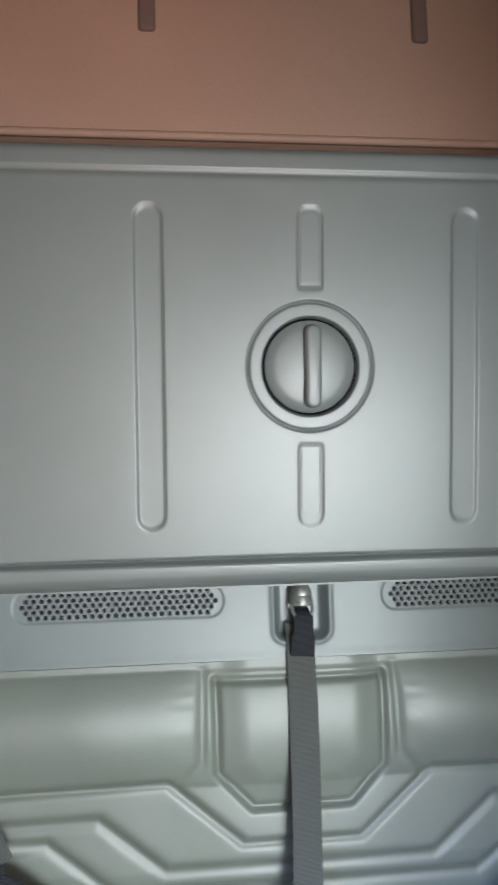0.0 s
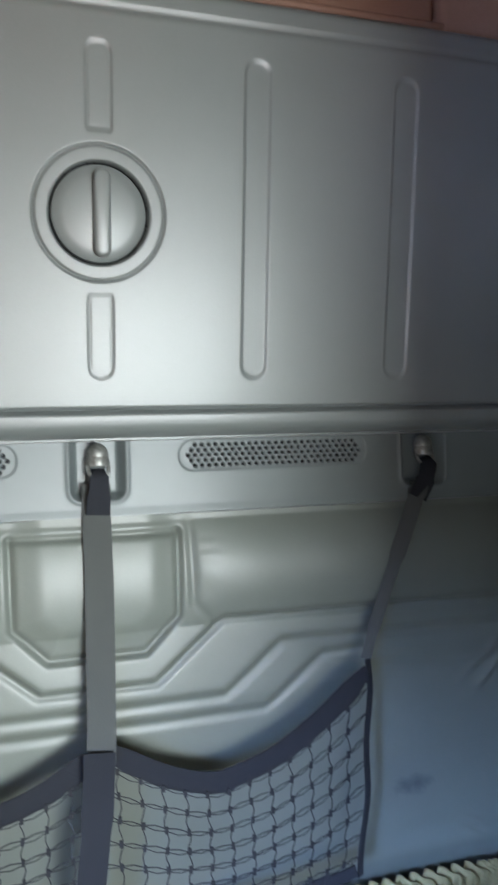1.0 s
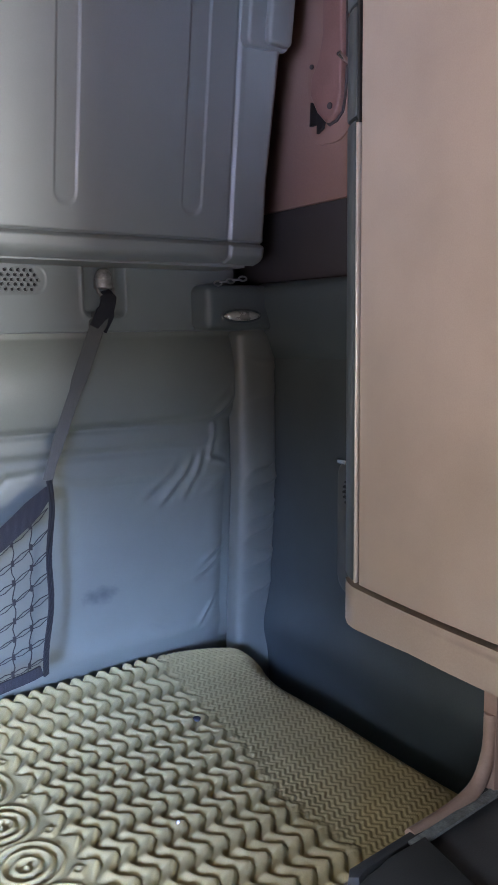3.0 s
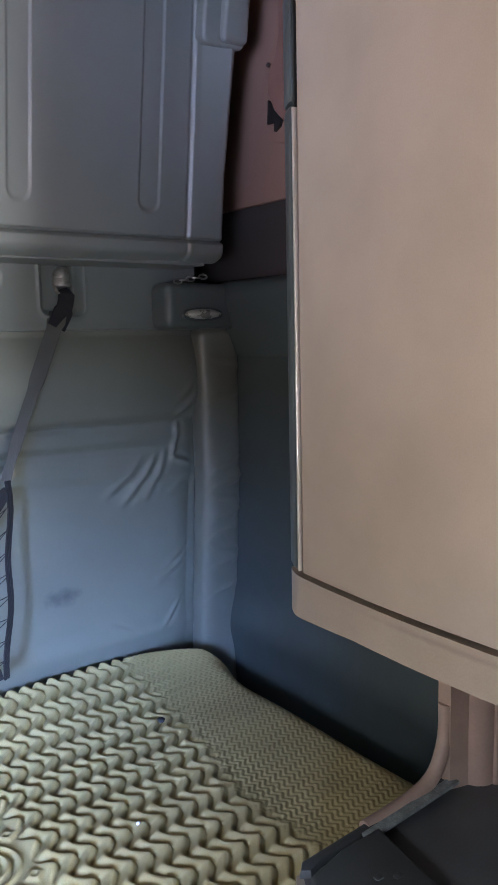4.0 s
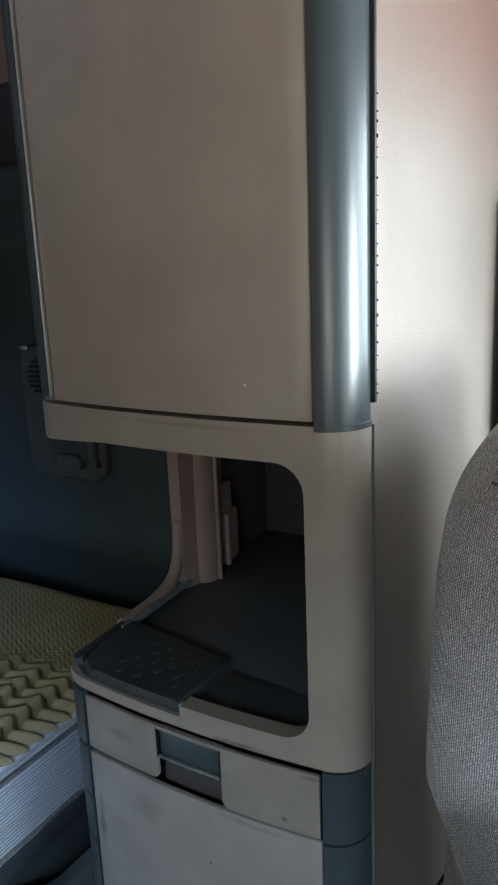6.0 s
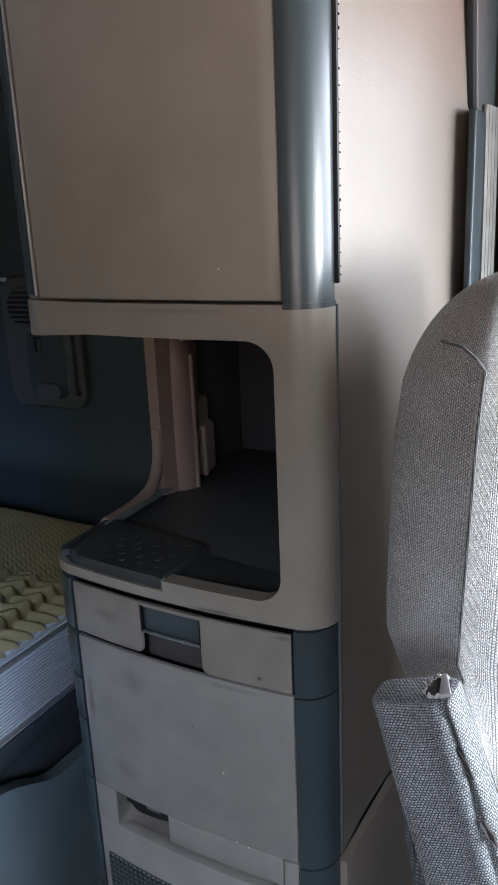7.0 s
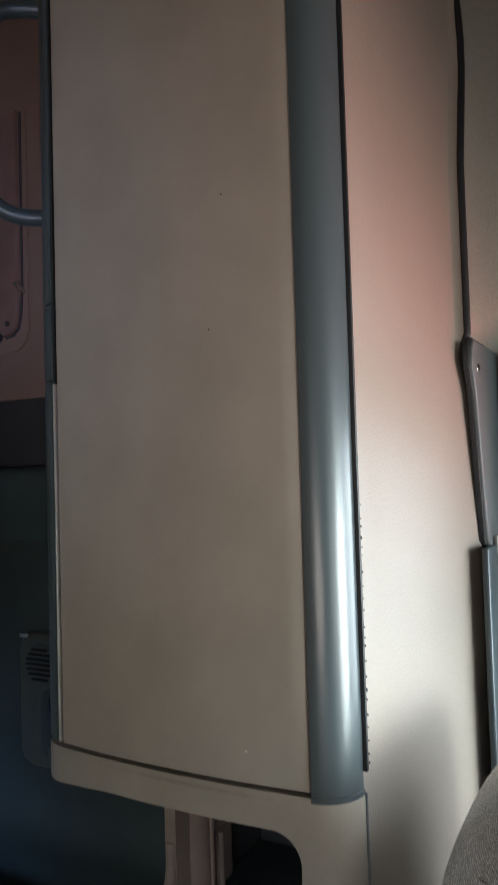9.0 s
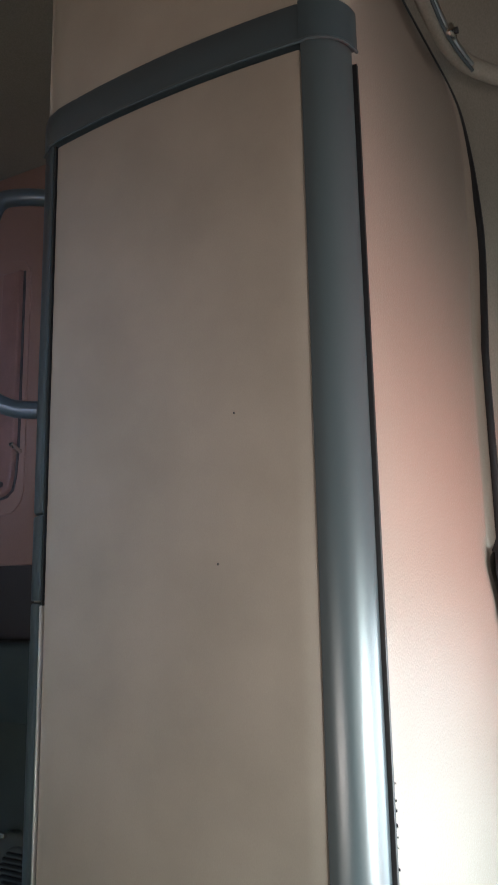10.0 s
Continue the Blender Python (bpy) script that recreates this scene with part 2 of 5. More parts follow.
def add(bm, other):
    me = bpy.data.meshes.new("tmp")
    other.to_mesh(me)
    other.free()
    bm.from_mesh(me)
    bpy.data.meshes.remove(me)
    return bm


def box(bm, lo, hi, bev=0.004, seg=2, turn=None):
    b = bmesh.new()
    bmesh.ops.create_cube(b, size=1)
    size = [h - k for k, h in zip(lo, hi)]
    mid = [(h + k) / 2 for k, h in zip(lo, hi)]
    for v in b.verts:
        v.co = Vector([v.co[i] * size[i] for i in range(3)])
    if bev:
        bmesh.ops.bevel(b, geom=list(b.edges), offset=min(bev, min(size) * 0.45), segments=seg, profile=0.5, affect="EDGES")
    m = Matrix.Translation(mid) @ (turn.to_4x4() if turn else Matrix.Identity(4))
    bmesh.ops.transform(b, matrix=m, verts=b.verts)
    return add(bm, b)


def cyl(bm, a, b, r, r2=None, n=20, bev=0.0):
    a, b = Vector(a), Vector(b)
    t = bmesh.new()
    bmesh.ops.create_cone(t, cap_ends=True, segments=n, radius1=r, radius2=r if r2 is None else r2, depth=(b - a).length)
    if bev:
        rim = [e for e in t.edges if len(e.link_faces) == 2 and any(len(f.verts) > 4 for f in e.link_faces)]
        bmesh.ops.bevel(t, geom=rim, offset=bev, segments=2, profile=0.5, affect="EDGES")
    bmesh.ops.transform(t, matrix=Matrix.Translation((a + b) / 2) @ (b - a).to_track_quat("Z", "Y").to_matrix().to_4x4(), verts=t.verts)
    return add(bm, t)


def tube(bm, pts, r, n=8, closed=False):
    """A round cord along points; r is one radius or one for each point."""
    pts = [Vector(p) for p in pts]
    rings, up = [], None
    for i, p in enumerate(pts):
        a, b = pts[max(i - 1, 0)], pts[min(i + 1, len(pts) - 1)]
        if closed:
            a, b = pts[i - 1], pts[(i + 1) % len(pts)]
        d = (b - a).normalized()
        if up is None:
            up = d.orthogonal().normalized()
        up = (up - d * up.dot(d)).normalized()
        side = d.cross(up)
        rad = r[i] if isinstance(r, (list, tuple)) else r
        rings.append([bm.verts.new(p + rad * (math.cos(k * math.tau / n) * up + math.sin(k * math.tau / n) * side)) for k in range(n)])
    pairs = list(zip(rings, rings[1:])) + ([(rings[-1], rings[0])] if closed else [])
    for a, b in pairs:
        for k in range(n):
            bm.faces.new((a[k], a[(k + 1) % n], b[(k + 1) % n], b[k]))
    if not closed:
        bm.faces.new(rings[0][::-1]), bm.faces.new(rings[-1])
    return bm


def bend(pts, steps=8):
    """A smooth line through points."""
    pts = [Vector(p) for p in pts]
    out = []
    for i in range(len(pts) - 1):
        p0, p1, p2, p3 = pts[max(i - 1, 0)], pts[i], pts[i + 1], pts[min(i + 2, len(pts) - 1)]
        for k in range(steps):
            t = k / steps
            out.append(0.5 * (2 * p1 + (p2 - p0) * t + (2 * p0 - 5 * p1 + 4 * p2 - p3) * t * t + (3 * p1 - p0 - 3 * p2 + p3) * t ** 3))
    return out + [pts[-1]]


def prism(bm, outline, place, depth, bev=0.0, seg=2):
    """An outline of (u, v) pushed out by depth; place(u, v, w) gives the point."""
    t = bmesh.new()
    f = t.faces.new([t.verts.new((u, v, 0)) for u, v in outline])
    top = bmesh.ops.extrude_face_region(t, geom=[f])
    moved = [g for g in top["geom"] if isinstance(g, bmesh.types.BMVert)]
    for v in moved:
        v.co.z = depth
    if bev:
        ends = [e for e in t.edges if all(v in moved for v in e.verts)]
        bmesh.ops.bevel(t, geom=ends, offset=bev, segments=seg, profile=0.5, affect="EDGES")
    for v in t.verts:
        v.co = Vector(place(*v.co))
    return add(bm, t)


def round_rect(u0, u1, v0, v1, r, n=6):
    pts = []
    for cu, cv, a0 in ((u1 - r, v1 - r, 0), (u0 + r, v1 - r, 90), (u0 + r, v0 + r, 180), (u1 - r, v0 + r, 270)):
        pts += [(cu + r * math.cos(radians(a0 + 90 * k / n)), cv + r * math.sin(radians(a0 + 90 * k / n))) for k in range(n + 1)]
    return pts


def sheet(name, us, vs, place, mat, parent=None, label="", second=None, pick=None, angle=60):
    """A fine sheet of points place(U, V) over two axes (numpy arrays); faces that pick() names take the second material."""
    U, V = np.meshgrid(us, vs, indexing="ij")
    X, Y, Z = place(U, V)
    co = np.stack([X, Y, Z], -1).reshape(-1, 3)
    nu, nv = len(us), len(vs)
    idx = np.arange(nu * nv).reshape(nu, nv)
    quads = np.stack([idx[:-1, :-1], idx[1:, :-1], idx[1:, 1:], idx[:-1, 1:]], -1).reshape(-1, 4)
    me = bpy.data.meshes.new(name)
    me.from_pydata(co.tolist(), [], quads.tolist())
    me.materials.append(mat)
    if second is not None:
        me.materials.append(second)
        mask = pick((U[:-1, :-1] + U[1:, 1:]) / 2, (V[:-1, :-1] + V[1:, 1:]) / 2).reshape(-1)
        me.polygons.foreach_set("material_index", mask.astype(np.int32))
    ob = new(name, me)
    smoothed(ob, angle)
    if parent is not None:
        ob.parent = parent
    return tagged(ob, label)


def step(d, w):
    """1 inside, 0 outside of a signed distance, over the width w."""
    t = np.clip(0.5 - d / w, 0, 1)
    return t * t * (3 - 2 * t)


def d_box(u, v, cu, cv, hu, hv, r):
    du, dv = np.abs(u - cu) - hu + r, np.abs(v - cv) - hv + r
    return np.hypot(np.maximum(du, 0), np.maximum(dv, 0)) + np.minimum(np.maximum(du, dv), 0) - r


def d_line(u, v, pts):
    best = np.full(np.shape(u), 9.0)
    for (a, b), (c, d) in zip(pts, pts[1:]):
        ku, kv = c - a, d - b
        t = np.clip(((u - a) * ku + (v - b) * kv) / (ku * ku + kv * kv), 0, 1)
        best = np.minimum(best, np.hypot(u - a - t * ku, v - b - t * kv))
    return best


# ---- the cab shell ----
LEFT, RIGHT, FRONT, BACK, TOP = -1.17, 1.14, -1.90, 1.62, 2.74
lone("floor", box(bmesh.new(), (LEFT - 0.1, FRONT - 0.1, -0.06), (RIGHT + 0.1, BACK + 0.1, 0), 0), M_FLOOR, "dark rubber mat on the cab floor", "floor", kind="structure")
lone("ceiling", box(bmesh.new(), (LEFT - 0.1, FRONT - 0.1, TOP), (RIGHT + 0.1, BACK + 0.1, TOP + 0.06), 0), M_HEADLINER, "beige cloth headliner of the high roof", "ceiling", kind="structure")
lone("wall_back", box(bmesh.new(), (LEFT - 0.1, BACK, 0), (RIGHT + 0.1, BACK + 0.08, TOP), 0), M_DARKWALL, "plain rear wall of the sleeper cab", "wall", kind="structure")


def window_wall(name, mat, label, place, u0, u1, win):
    """A wall with one opening: four boxes round it in one mesh. place(u, z, w)."""
    a, b, c, d = win
    bm = bmesh.new()
    for x0, x1, z0, z1 in ((u0, a, 0, TOP), (b, u1, 0, TOP), (a, b, 0, c), (a, b, d, TOP)):
        lo, hi = place(x0, z0, 0), place(x1, z1, 1)
        box(bm, [min(p, q) for p, q in zip(lo, hi)], [max(p, q) for p, q in zip(lo, hi)], 0)
    return lone(name, bm, mat, label, "wall", kind="structure")


window_wall("wall_left", M_TAN, "tan side wall with the driver's door window", lambda u, z, w: (LEFT - 0.06 * w, u, z), FRONT, BACK, (-1.02, -0.18, 0.98, 1.62))
window_wall("wall_front", M_SLATE, "dash wall below and above the windscreen opening", lambda u, z, w: (u, FRONT - 0.06 * w, z), LEFT - 0.06, RIGHT + 0.06, (-0.98, 0.98, 0.70, 1.46))
window_wall("wall_right", M_DARKWALL, "dark side wall with the passenger's door window", lambda u, z, w: (RIGHT + 0.06 * w, u, z), FRONT, BACK, (-1.02, -0.18, 0.98, 1.62))

# tan lining above the folded bunk, with a raised edge and two pull slots whose shadow is painted brown
back_top = thing("upper_rear_lining", "smooth tan moulded lining panel above the folded bunk", "wall panel", kind="structure")
part("panel", box(bmesh.new(), (-1.0, 1.40, 2.395), (0.68, 1.50, TOP), 0.012, 3), M_TAN, back_top)
part("side_panel", box(bmesh.new(), (0.69, 1.385, 2.38), (RIGHT, 1.50, TOP), 0.012, 3), M_TAN, back_top)
part("lower_bead", tube(bmesh.new(), [(-1.0, 1.395, 2.40), (RIGHT, 1.395, 2.40)], 0.008, 10), M_TAN, back_top)
for x in (-0.256, 0.256):
    part("pull_slot", box(bmesh.new(), (x - 0.016, 1.392, 2.60), (x + 0.016, 1.41, TOP - 0.01), 0.012, 4), M_SLOT_SHADE, back_top, "pull slot in the lining, its soft shadow put into the colour")

# right side wall of the sleeper: lower padded panel, ledge, charcoal band, tan upper lining darkened for its shade
side = thing("sleeper_side_lining", "dark green-grey vinyl side lining with a charcoal band and tan upper part", "wall panel", kind="structure")


def bulged_side(u, v):
    return RIGHT - 0.02 - 0.020 * np.exp(-((v - 0.70) / 0.07) ** 2) - 0.012 * np.sin(np.clip((v - 0.3) / 1.2, 0, 1) * math.pi) * np.sin(np.clip((u - 0.3) / 1.3, 0, 1) * math.pi), u, v


sheet("lower_panel", np.linspace(0.12, 1.62, 60), np.linspace(0.0, 1.56, 110), bulged_side, M_DARKWALL, side)
LEDGE = [(1.15, 1.574), (1.083, 1.574), (1.069, 1.569), (1.060, 1.558), (1.057, 1.540), (1.062, 1.515), (1.074, 1.480), (1.094, 1.440), (1.112, 1.400), (1.15, 1.36)]
part("ledge", prism(bmesh.new(), LEDGE, lambda u, v, w: (u, 0.30 + w, v), 1.16), M_DARKWALL, side, "rounded ledge", 50)
part("corner_pad", box(bmesh.new(), (0.897, 1.424, 1.462), (1.15, 1.60, 1.568), 0.020, 4), M_LEDGE, side, "padded corner of the ledge", 50)
part("charcoal_band", box(bmesh.new(), (1.112, 0.12, 1.565), (1.15, 1.60, 1.742), 0.003), M_BAND, side)
part("upper_panel", box(bmesh.new(), (1.106, 0.12, 1.742), (1.15, 1.60, TOP), 0.006), M_TAN_SHADED, side)


# ---- the folded upper bunk ----
LEAN_Y = 0.1665
bunk = thing("upper_bunk", "grey-green moulded plastic upper bunk folded against the rear wall", "bunk")


def bunk_point(x, z, h=0.0):
    """A point h metres in front of the leaning bunk face."""
    return x, 1.326 - LEAN_Y * (z - 1.704) - 0.986 * h, z - 0.164 * h


def rib(u, v, cx, z0, z1, half, r):
    return d_box(u, v, cx, (z0 + z1) / 2, half, (z1 - z0) / 2, r)


KZ = 1.956


def bunk_face(u, v):
    h = 0.0022 * np.sin(u * 2.3 + 0.4) * np.sin((v - 1.6) * 5)
    for cx in (-0.796, -0.526, -0.257, 0.257, 0.526, 0.796):
        d = rib(u, v, cx, 1.702, 2.205, 0.0215, 0.0205)
        h = h - 0.0030 * step(d, 0.0065)
    for z0, z1, flat in ((2.08, 2.205, 1), (1.704, 1.829, -1)):
        d = rib(u, v, 0.0, z0, z1, 0.0185, 0.017)
        d2 = rib(u, v, 0.0, (z0 if flat > 0 else z0 + 0.03), (z1 - 0.03 if flat > 0 else z1), 0.0185, 0.003)
        d = np.minimum(d, d2)
        h = h - 0.0016 * step(d, 0.006) - 0.0016 * np.exp(-(d / 0.0022) ** 2)
    r = np.hypot(u, v - KZ)
    h = h - 0.0045 * np.exp(-((r - 0.102) / 0.0021) ** 2) - 0.022 * step(r - 0.0775, 0.006)
    # rolled border: grooves near the foot, the head and the ends
    for d, a, w in ((v - 1.650, 0.010, 0.0032), (v - 2.256, 0.005, 0.003), (np.abs(u) - 0.883, 0.003, 0.004)):
        h = h - a * np.exp(-(d / w) ** 2)
    h = h + 0.006 * step(v - 1.646, 0.01) * (1 - step(v - 1.612, 0.05)) + 0.004 * step(0.887 - np.abs(u), 0.008)
    h = h - 0.034 * np.clip((1.628 - v) / 0.028, 0, 1) ** 2.2 - 0.030 * np.clip((v - 2.285) / 0.018, 0, 1) ** 2
    # the ends roll back a little, then a lip stands proud beside the catch
    h = h - 0.014 * np.clip((np.abs(u) - 0.52) / 0.36, 0, 1) ** 2
    h = h + 0.022 * np.clip((np.abs(u) - 0.900) / 0.055, 0, 1) ** 1.2 * np.clip((v - 1.78) / 0.25, 0, 1)
    h = h - 0.05 * np.clip((np.abs(u) - 0.955) / 0.03, 0, 1) ** 2
    wide = u * (1 + (0.016 + 0.022 * np.clip((2.1 - v) / 0.5, 0, 1)) * np.clip((np.abs(u) - 0.72) / 0.23, 0, 1))
    return bunk_point(wide, v, h)


us = np.linspace(-0.985, 0.985, 1150)
vs = np.unique(np.concatenate([np.arange(1.600, 2.303, 0.0045), np.arange(1.60, 1.66, 0.002), np.arange(KZ - 0.11, KZ + 0.11, 0.0017), [2.303]]))
sheet("front_shell", us, vs, bunk_face, M_BUNK, bunk, second=M_BLACK, pick=lambda u, v: (np.abs(np.hypot(u, v - KZ) - 0.0757) < 0.0014), angle=80)
bm = bmesh.new()
prism(bm, [(1.602, 0.0), (2.300, 0.0), (2.300, 0.16), (1.65, 0.16), (1.602, 0.12)], lambda u, v, w: (-0.97 + w, 1.326 - LEAN_Y * (u - 1.704) + 0.036 + v, u), 1.94)
part("tray_body", bm, M_BUNK, bunk)

# the turn latch: dished disc and finger bar
t = bmesh.new()
prof = [(0.0, 0.001), (0.03, 0.0002), (0.055, -0.002), (0.068, -0.004), (0.0735, -0.008), (0.0748, -0.022)]
rings = []
for r, h in prof:
    rings.append([t.verts.new(bunk_point(r * math.cos(k * math.tau / 48), KZ + r * math.sin(k * math.tau / 48), h)) for k in range(48)] if r else [t.verts.new(bunk_point(0, KZ, h))])
for k in range(48):
    t.faces.new((rings[0][0], rings[1][k], rings[1][(k + 1) % 48]))
    for a, b in zip(rings[1:], rings[2:]):
        t.faces.new((a[k], b[k], b[(k + 1) % 48], a[(k + 1) % 48]))
latch = part("turn_latch", t, M_BUNK, bunk, "round dished turn latch")
part("finger_bar", prism(bmesh.new(), [(0.003 + u, v) for u, v in round_rect(-0.0135, 0.0135, -0.066, 0.066, 0.013, 8)], lambda u, v, w: bunk_point(u, KZ + v, -0.004 + w), 0.019, 0.006, 3), M_BUNK, latch)
for s in (1, -1):
    ob = part("end_catch", prism(bmesh.new(), [(s * u, v) for u, v in round_rect(0.898, 1.004, 2.030, 2.165, 0.016, 6)][:: s], lambda u, v, w: bunk_point(u, v, -0.03 + w), 0.046, 0.008, 3), M_BUNK, bunk, "moulded catch block")
    part("catch_face", prism(bmesh.new(), [(s * u, v) for u, v in round_rect(0.938, 1.000, 2.038, 2.157, 0.012, 6)][:: s], lambda u, v, w: bunk_point(u, v, 0.01 + w), 0.022, 0.009, 3), M_BUNK, ob)

# ---- vent rail below the bunk ----
rail = thing("vent_rail", "grey-green plastic rail with round vent holes and strap recesses", "vent panel")
VENTS = ((-0.500, -0.140), (0.165, 0.540))
ROW, GAP = 0.0096, 0.0136


def holes(u, v):
    """Distance to the middle of the nearest vent hole."""
    j = np.round((v - 1.5715) / ROW)
    uu = u + j * GAP / 2
    i = np.round(uu / GAP)
    d = np.hypot(uu - i * GAP, v - 1.5715 - j * ROW)
    ok = np.zeros(np.shape(u), bool)
    for a, b in VENTS:
        ok |= d_box(i * GAP - j * GAP / 2, 1.5715 + j * ROW, (a + b) / 2, 1.5715, (b - a) / 2 - 0.006, 0.0225, 0.02) < 0
    return np.where(ok, d, 1.0)


STRAPS = (-0.66, 0.008, 0.677)


def vent_face(u, v):
    h = 0.010 * np.exp(-((v - 1.462) / 0.008) ** 2) * 0.4
    for a, b in VENTS:
        h = h - 0.0018 * step(d_box(u, v, (a + b) / 2, 1.5715, (b - a) / 2 + 0.006, 0.0285, 0.026), 0.006)
    h = h - 0.008 * step(holes(u, v) - 0.0036, 0.0018)
    for cx in STRAPS:
        d = d_box(u, v, cx, 1.575, 0.048, 0.078, 0.018)
        h = h - 0.026 * step(d + 0.004, 0.018) + 0.0025 * np.exp(-((d - 0.004) / 0.005) ** 2)
    h = h - 0.02 * np.clip((1.468 - v) / 0.009, 0, 1) ** 2
    return u, 1.492 - h, v


us = np.unique(np.concatenate([np.arange(-0.95, 1.02, 0.006), np.arange(-0.51, -0.13, 0.0015), np.arange(0.155, 0.55, 0.0015)] + [np.arange(c - 0.065, c + 0.065, 0.003) for c in STRAPS]))
vs = np.unique(np.concatenate([np.arange(1.459, 1.64, 0.006), np.arange(1.540, 1.604, 0.0015), np.arange(1.485, 1.51, 0.003)]))
sheet("rail_face", us, vs, vent_face, M_VENT, rail, second=M_BLACK, pick=lambda u, v: holes(u, v) < 0.0034, angle=70)
part("rail_core", box(bmesh.new(), (-0.95, 1.53, 1.46), (1.02, 1.62, 1.66), 0.002), M_VENT, rail)

# ---- padded rear wall ----
pad = thing("padded_rear_panel", "pale grey-green vinyl wall padding with stepped embossed seams", "wall padding", kind="structure")


def mirrored(pts):
    return [(-u, v) for u, v in pts[::-1]] + pts


SEAM_A = mirrored([(0.088, 1.208), (0.150, 1.270), (0.152, 1.430)])
SEAM_S = [(0.174, 1.445), (0.180, 1.292), (0.215, 1.252)]
SEAM_B = mirrored([(0.105, 1.145), (0.239, 1.256), (0.60, 1.250), (0.93, 1.238)])
SEAM_C = mirrored([(0.243, 1.103), (0.360, 1.197), (0.60, 1.194), (0.93, 1.185)])
SEAM_D = mirrored([(0.328, 1.064), (0.450, 1.160), (0.54, 1.162)])
SEAM_T = [(-0.152, 1.430), (0.152, 1.430)]


def bulk_noise(u, v, seed, size):
    rng = np.random.RandomState(seed)
    out = 0
    for _ in range(9):
        a, f, p = rng.uniform(0, math.tau), rng.uniform(0.6, 1.6) * math.tau / size, rng.uniform(0, math.tau)
        out = out + np.sin((u * math.cos(a) + v * math.sin(a)) * f + p)
    return out / 9


# creases gathered out of the corner: two ends, height and half width
CREASES = [((1.006, 1.300), (0.945, 1.245), 0.006, 0.008), ((0.965, 1.235), (0.958, 1.150), 0.008, 0.008), ((0.955, 1.150), (1.004, 1.132), 0.007, 0.007),
           ((0.935, 1.160), (0.892, 1.062), 0.005, 0.009), ((0.905, 1.150), (0.828, 1.050), 0.005, 0.009), ((0.865, 1.150), (0.780, 1.072), 0.004, 0.010),
           ((1.010, 0.886), (0.930, 0.836), 0.004, 0.009), ((1.010, 0.915), (0.946, 0.872), 0.004, 0.008), ((0.986, 0.762), (0.944, 0.712), 0.006, 0.006),
           ((0.80, 0.735), (0.84, 0.715), 0.004, 0.007), ((1.0, 1.34), (0.95, 1.29), 0.003, 0.008), ((1.005, 1.10), (0.96, 1.07), 0.003, 0.008)]


def pad_face(u, v):
    h = (0.016 + 0.010 * (1 - np.exp(-np.clip(np.abs(u) - 0.178, 0, 1) / 0.05))) * np.sin(np.clip((v - 1.25) / 0.2, 0, 1) * math.pi) ** 0.8
    h = h + 0.0006 * np.sin((v - 1.26) * 190 + 3 * np.sin(v * 31)) * np.exp(-((np.abs(u) - 0.205) / 0.022) ** 2) * np.sin(np.clip((v - 1.27) / 0.17, 0, 1) * math.pi)
    for seam, a, w in ((SEAM_A, 0.011, 0.0066), (SEAM_B, 0.010, 0.0080), (SEAM_C, 0.008, 0.0105), (SEAM_D, 0.008, 0.0105), (SEAM_T, 0.008, 0.0060), (SEAM_S, 0.004, 0.009), ([(-u_, v_) for u_, v_ in SEAM_S], 0.004, 0.009)):
        h = h - a * np.exp(-(d_line(u, v, seam) / w) ** 2) * np.clip((0.95 - np.abs(u)) / 0.3, 0, 1)
    # raised welt between the first two seams, stepped bands below
    inner = np.maximum(np.abs(u) - 0.150, np.maximum(1.209 - v, (np.abs(u) - 0.150 + 1.27 - v) * 0.71))
    h = h + 0.010 * step(inner + 0.03, 0.06)
    h = h - 0.012 * step(v - np.interp(np.abs(u), [0, 0.105, 0.239, 2], [1.145, 1.145, 1.256, 1.25]), 0.03)
    h = h - 0.010 * step(v - np.interp(np.abs(u), [0, 0.243, 0.360, 2], [1.103, 1.103, 1.197, 1.19]), 0.03)
    h = h - 0.010 * step(v - np.interp(np.abs(u), [0, 0.328, 0.450, 0.62, 2], [1.064, 1.064, 1.160, 1.13, 1.0]), 0.03)
    # gathers running out of the corner
    for (a, b), (c, d), amp, wide in CREASES:
        ku, kv = c - a, d - b
        ln = math.hypot(ku, kv)
        along, off = ((u - a) * ku + (v - b) * kv) / ln, ((v - b) * ku - (u - a) * kv) / ln
        h = h + amp * (np.exp(-((off + 1.2 * (along - ln / 2) ** 2) / wide) ** 2) - 0.6 * np.exp(-((off + 1.2 * (along - ln / 2) ** 2 - 1.7 * wide) / wide) ** 2)) * step(np.abs(along - ln / 2) - ln / 2, 0.05)
    h = h - 0.010 * np.clip((u - 0.97) / 0.045, 0, 1) ** 2
    h = h + 0.0028 * bulk_noise(u, v, 3, 0.30) + 0.0004 * bulk_noise(u, v, 4, 0.07)
    h = h + 0.010 * np.exp(-((v - 0.70) / 0.03) ** 2)
    base = 1.500 + 0.05 * np.clip((1.1 - v) / 0.45, 0, 1)
    return u, base - h, v


sheet("padding", np.arange(-0.95, 1.13, 0.0036), np.arange(0.50, 1.468, 0.0036), pad_face, M_PAD, pad, angle=80)


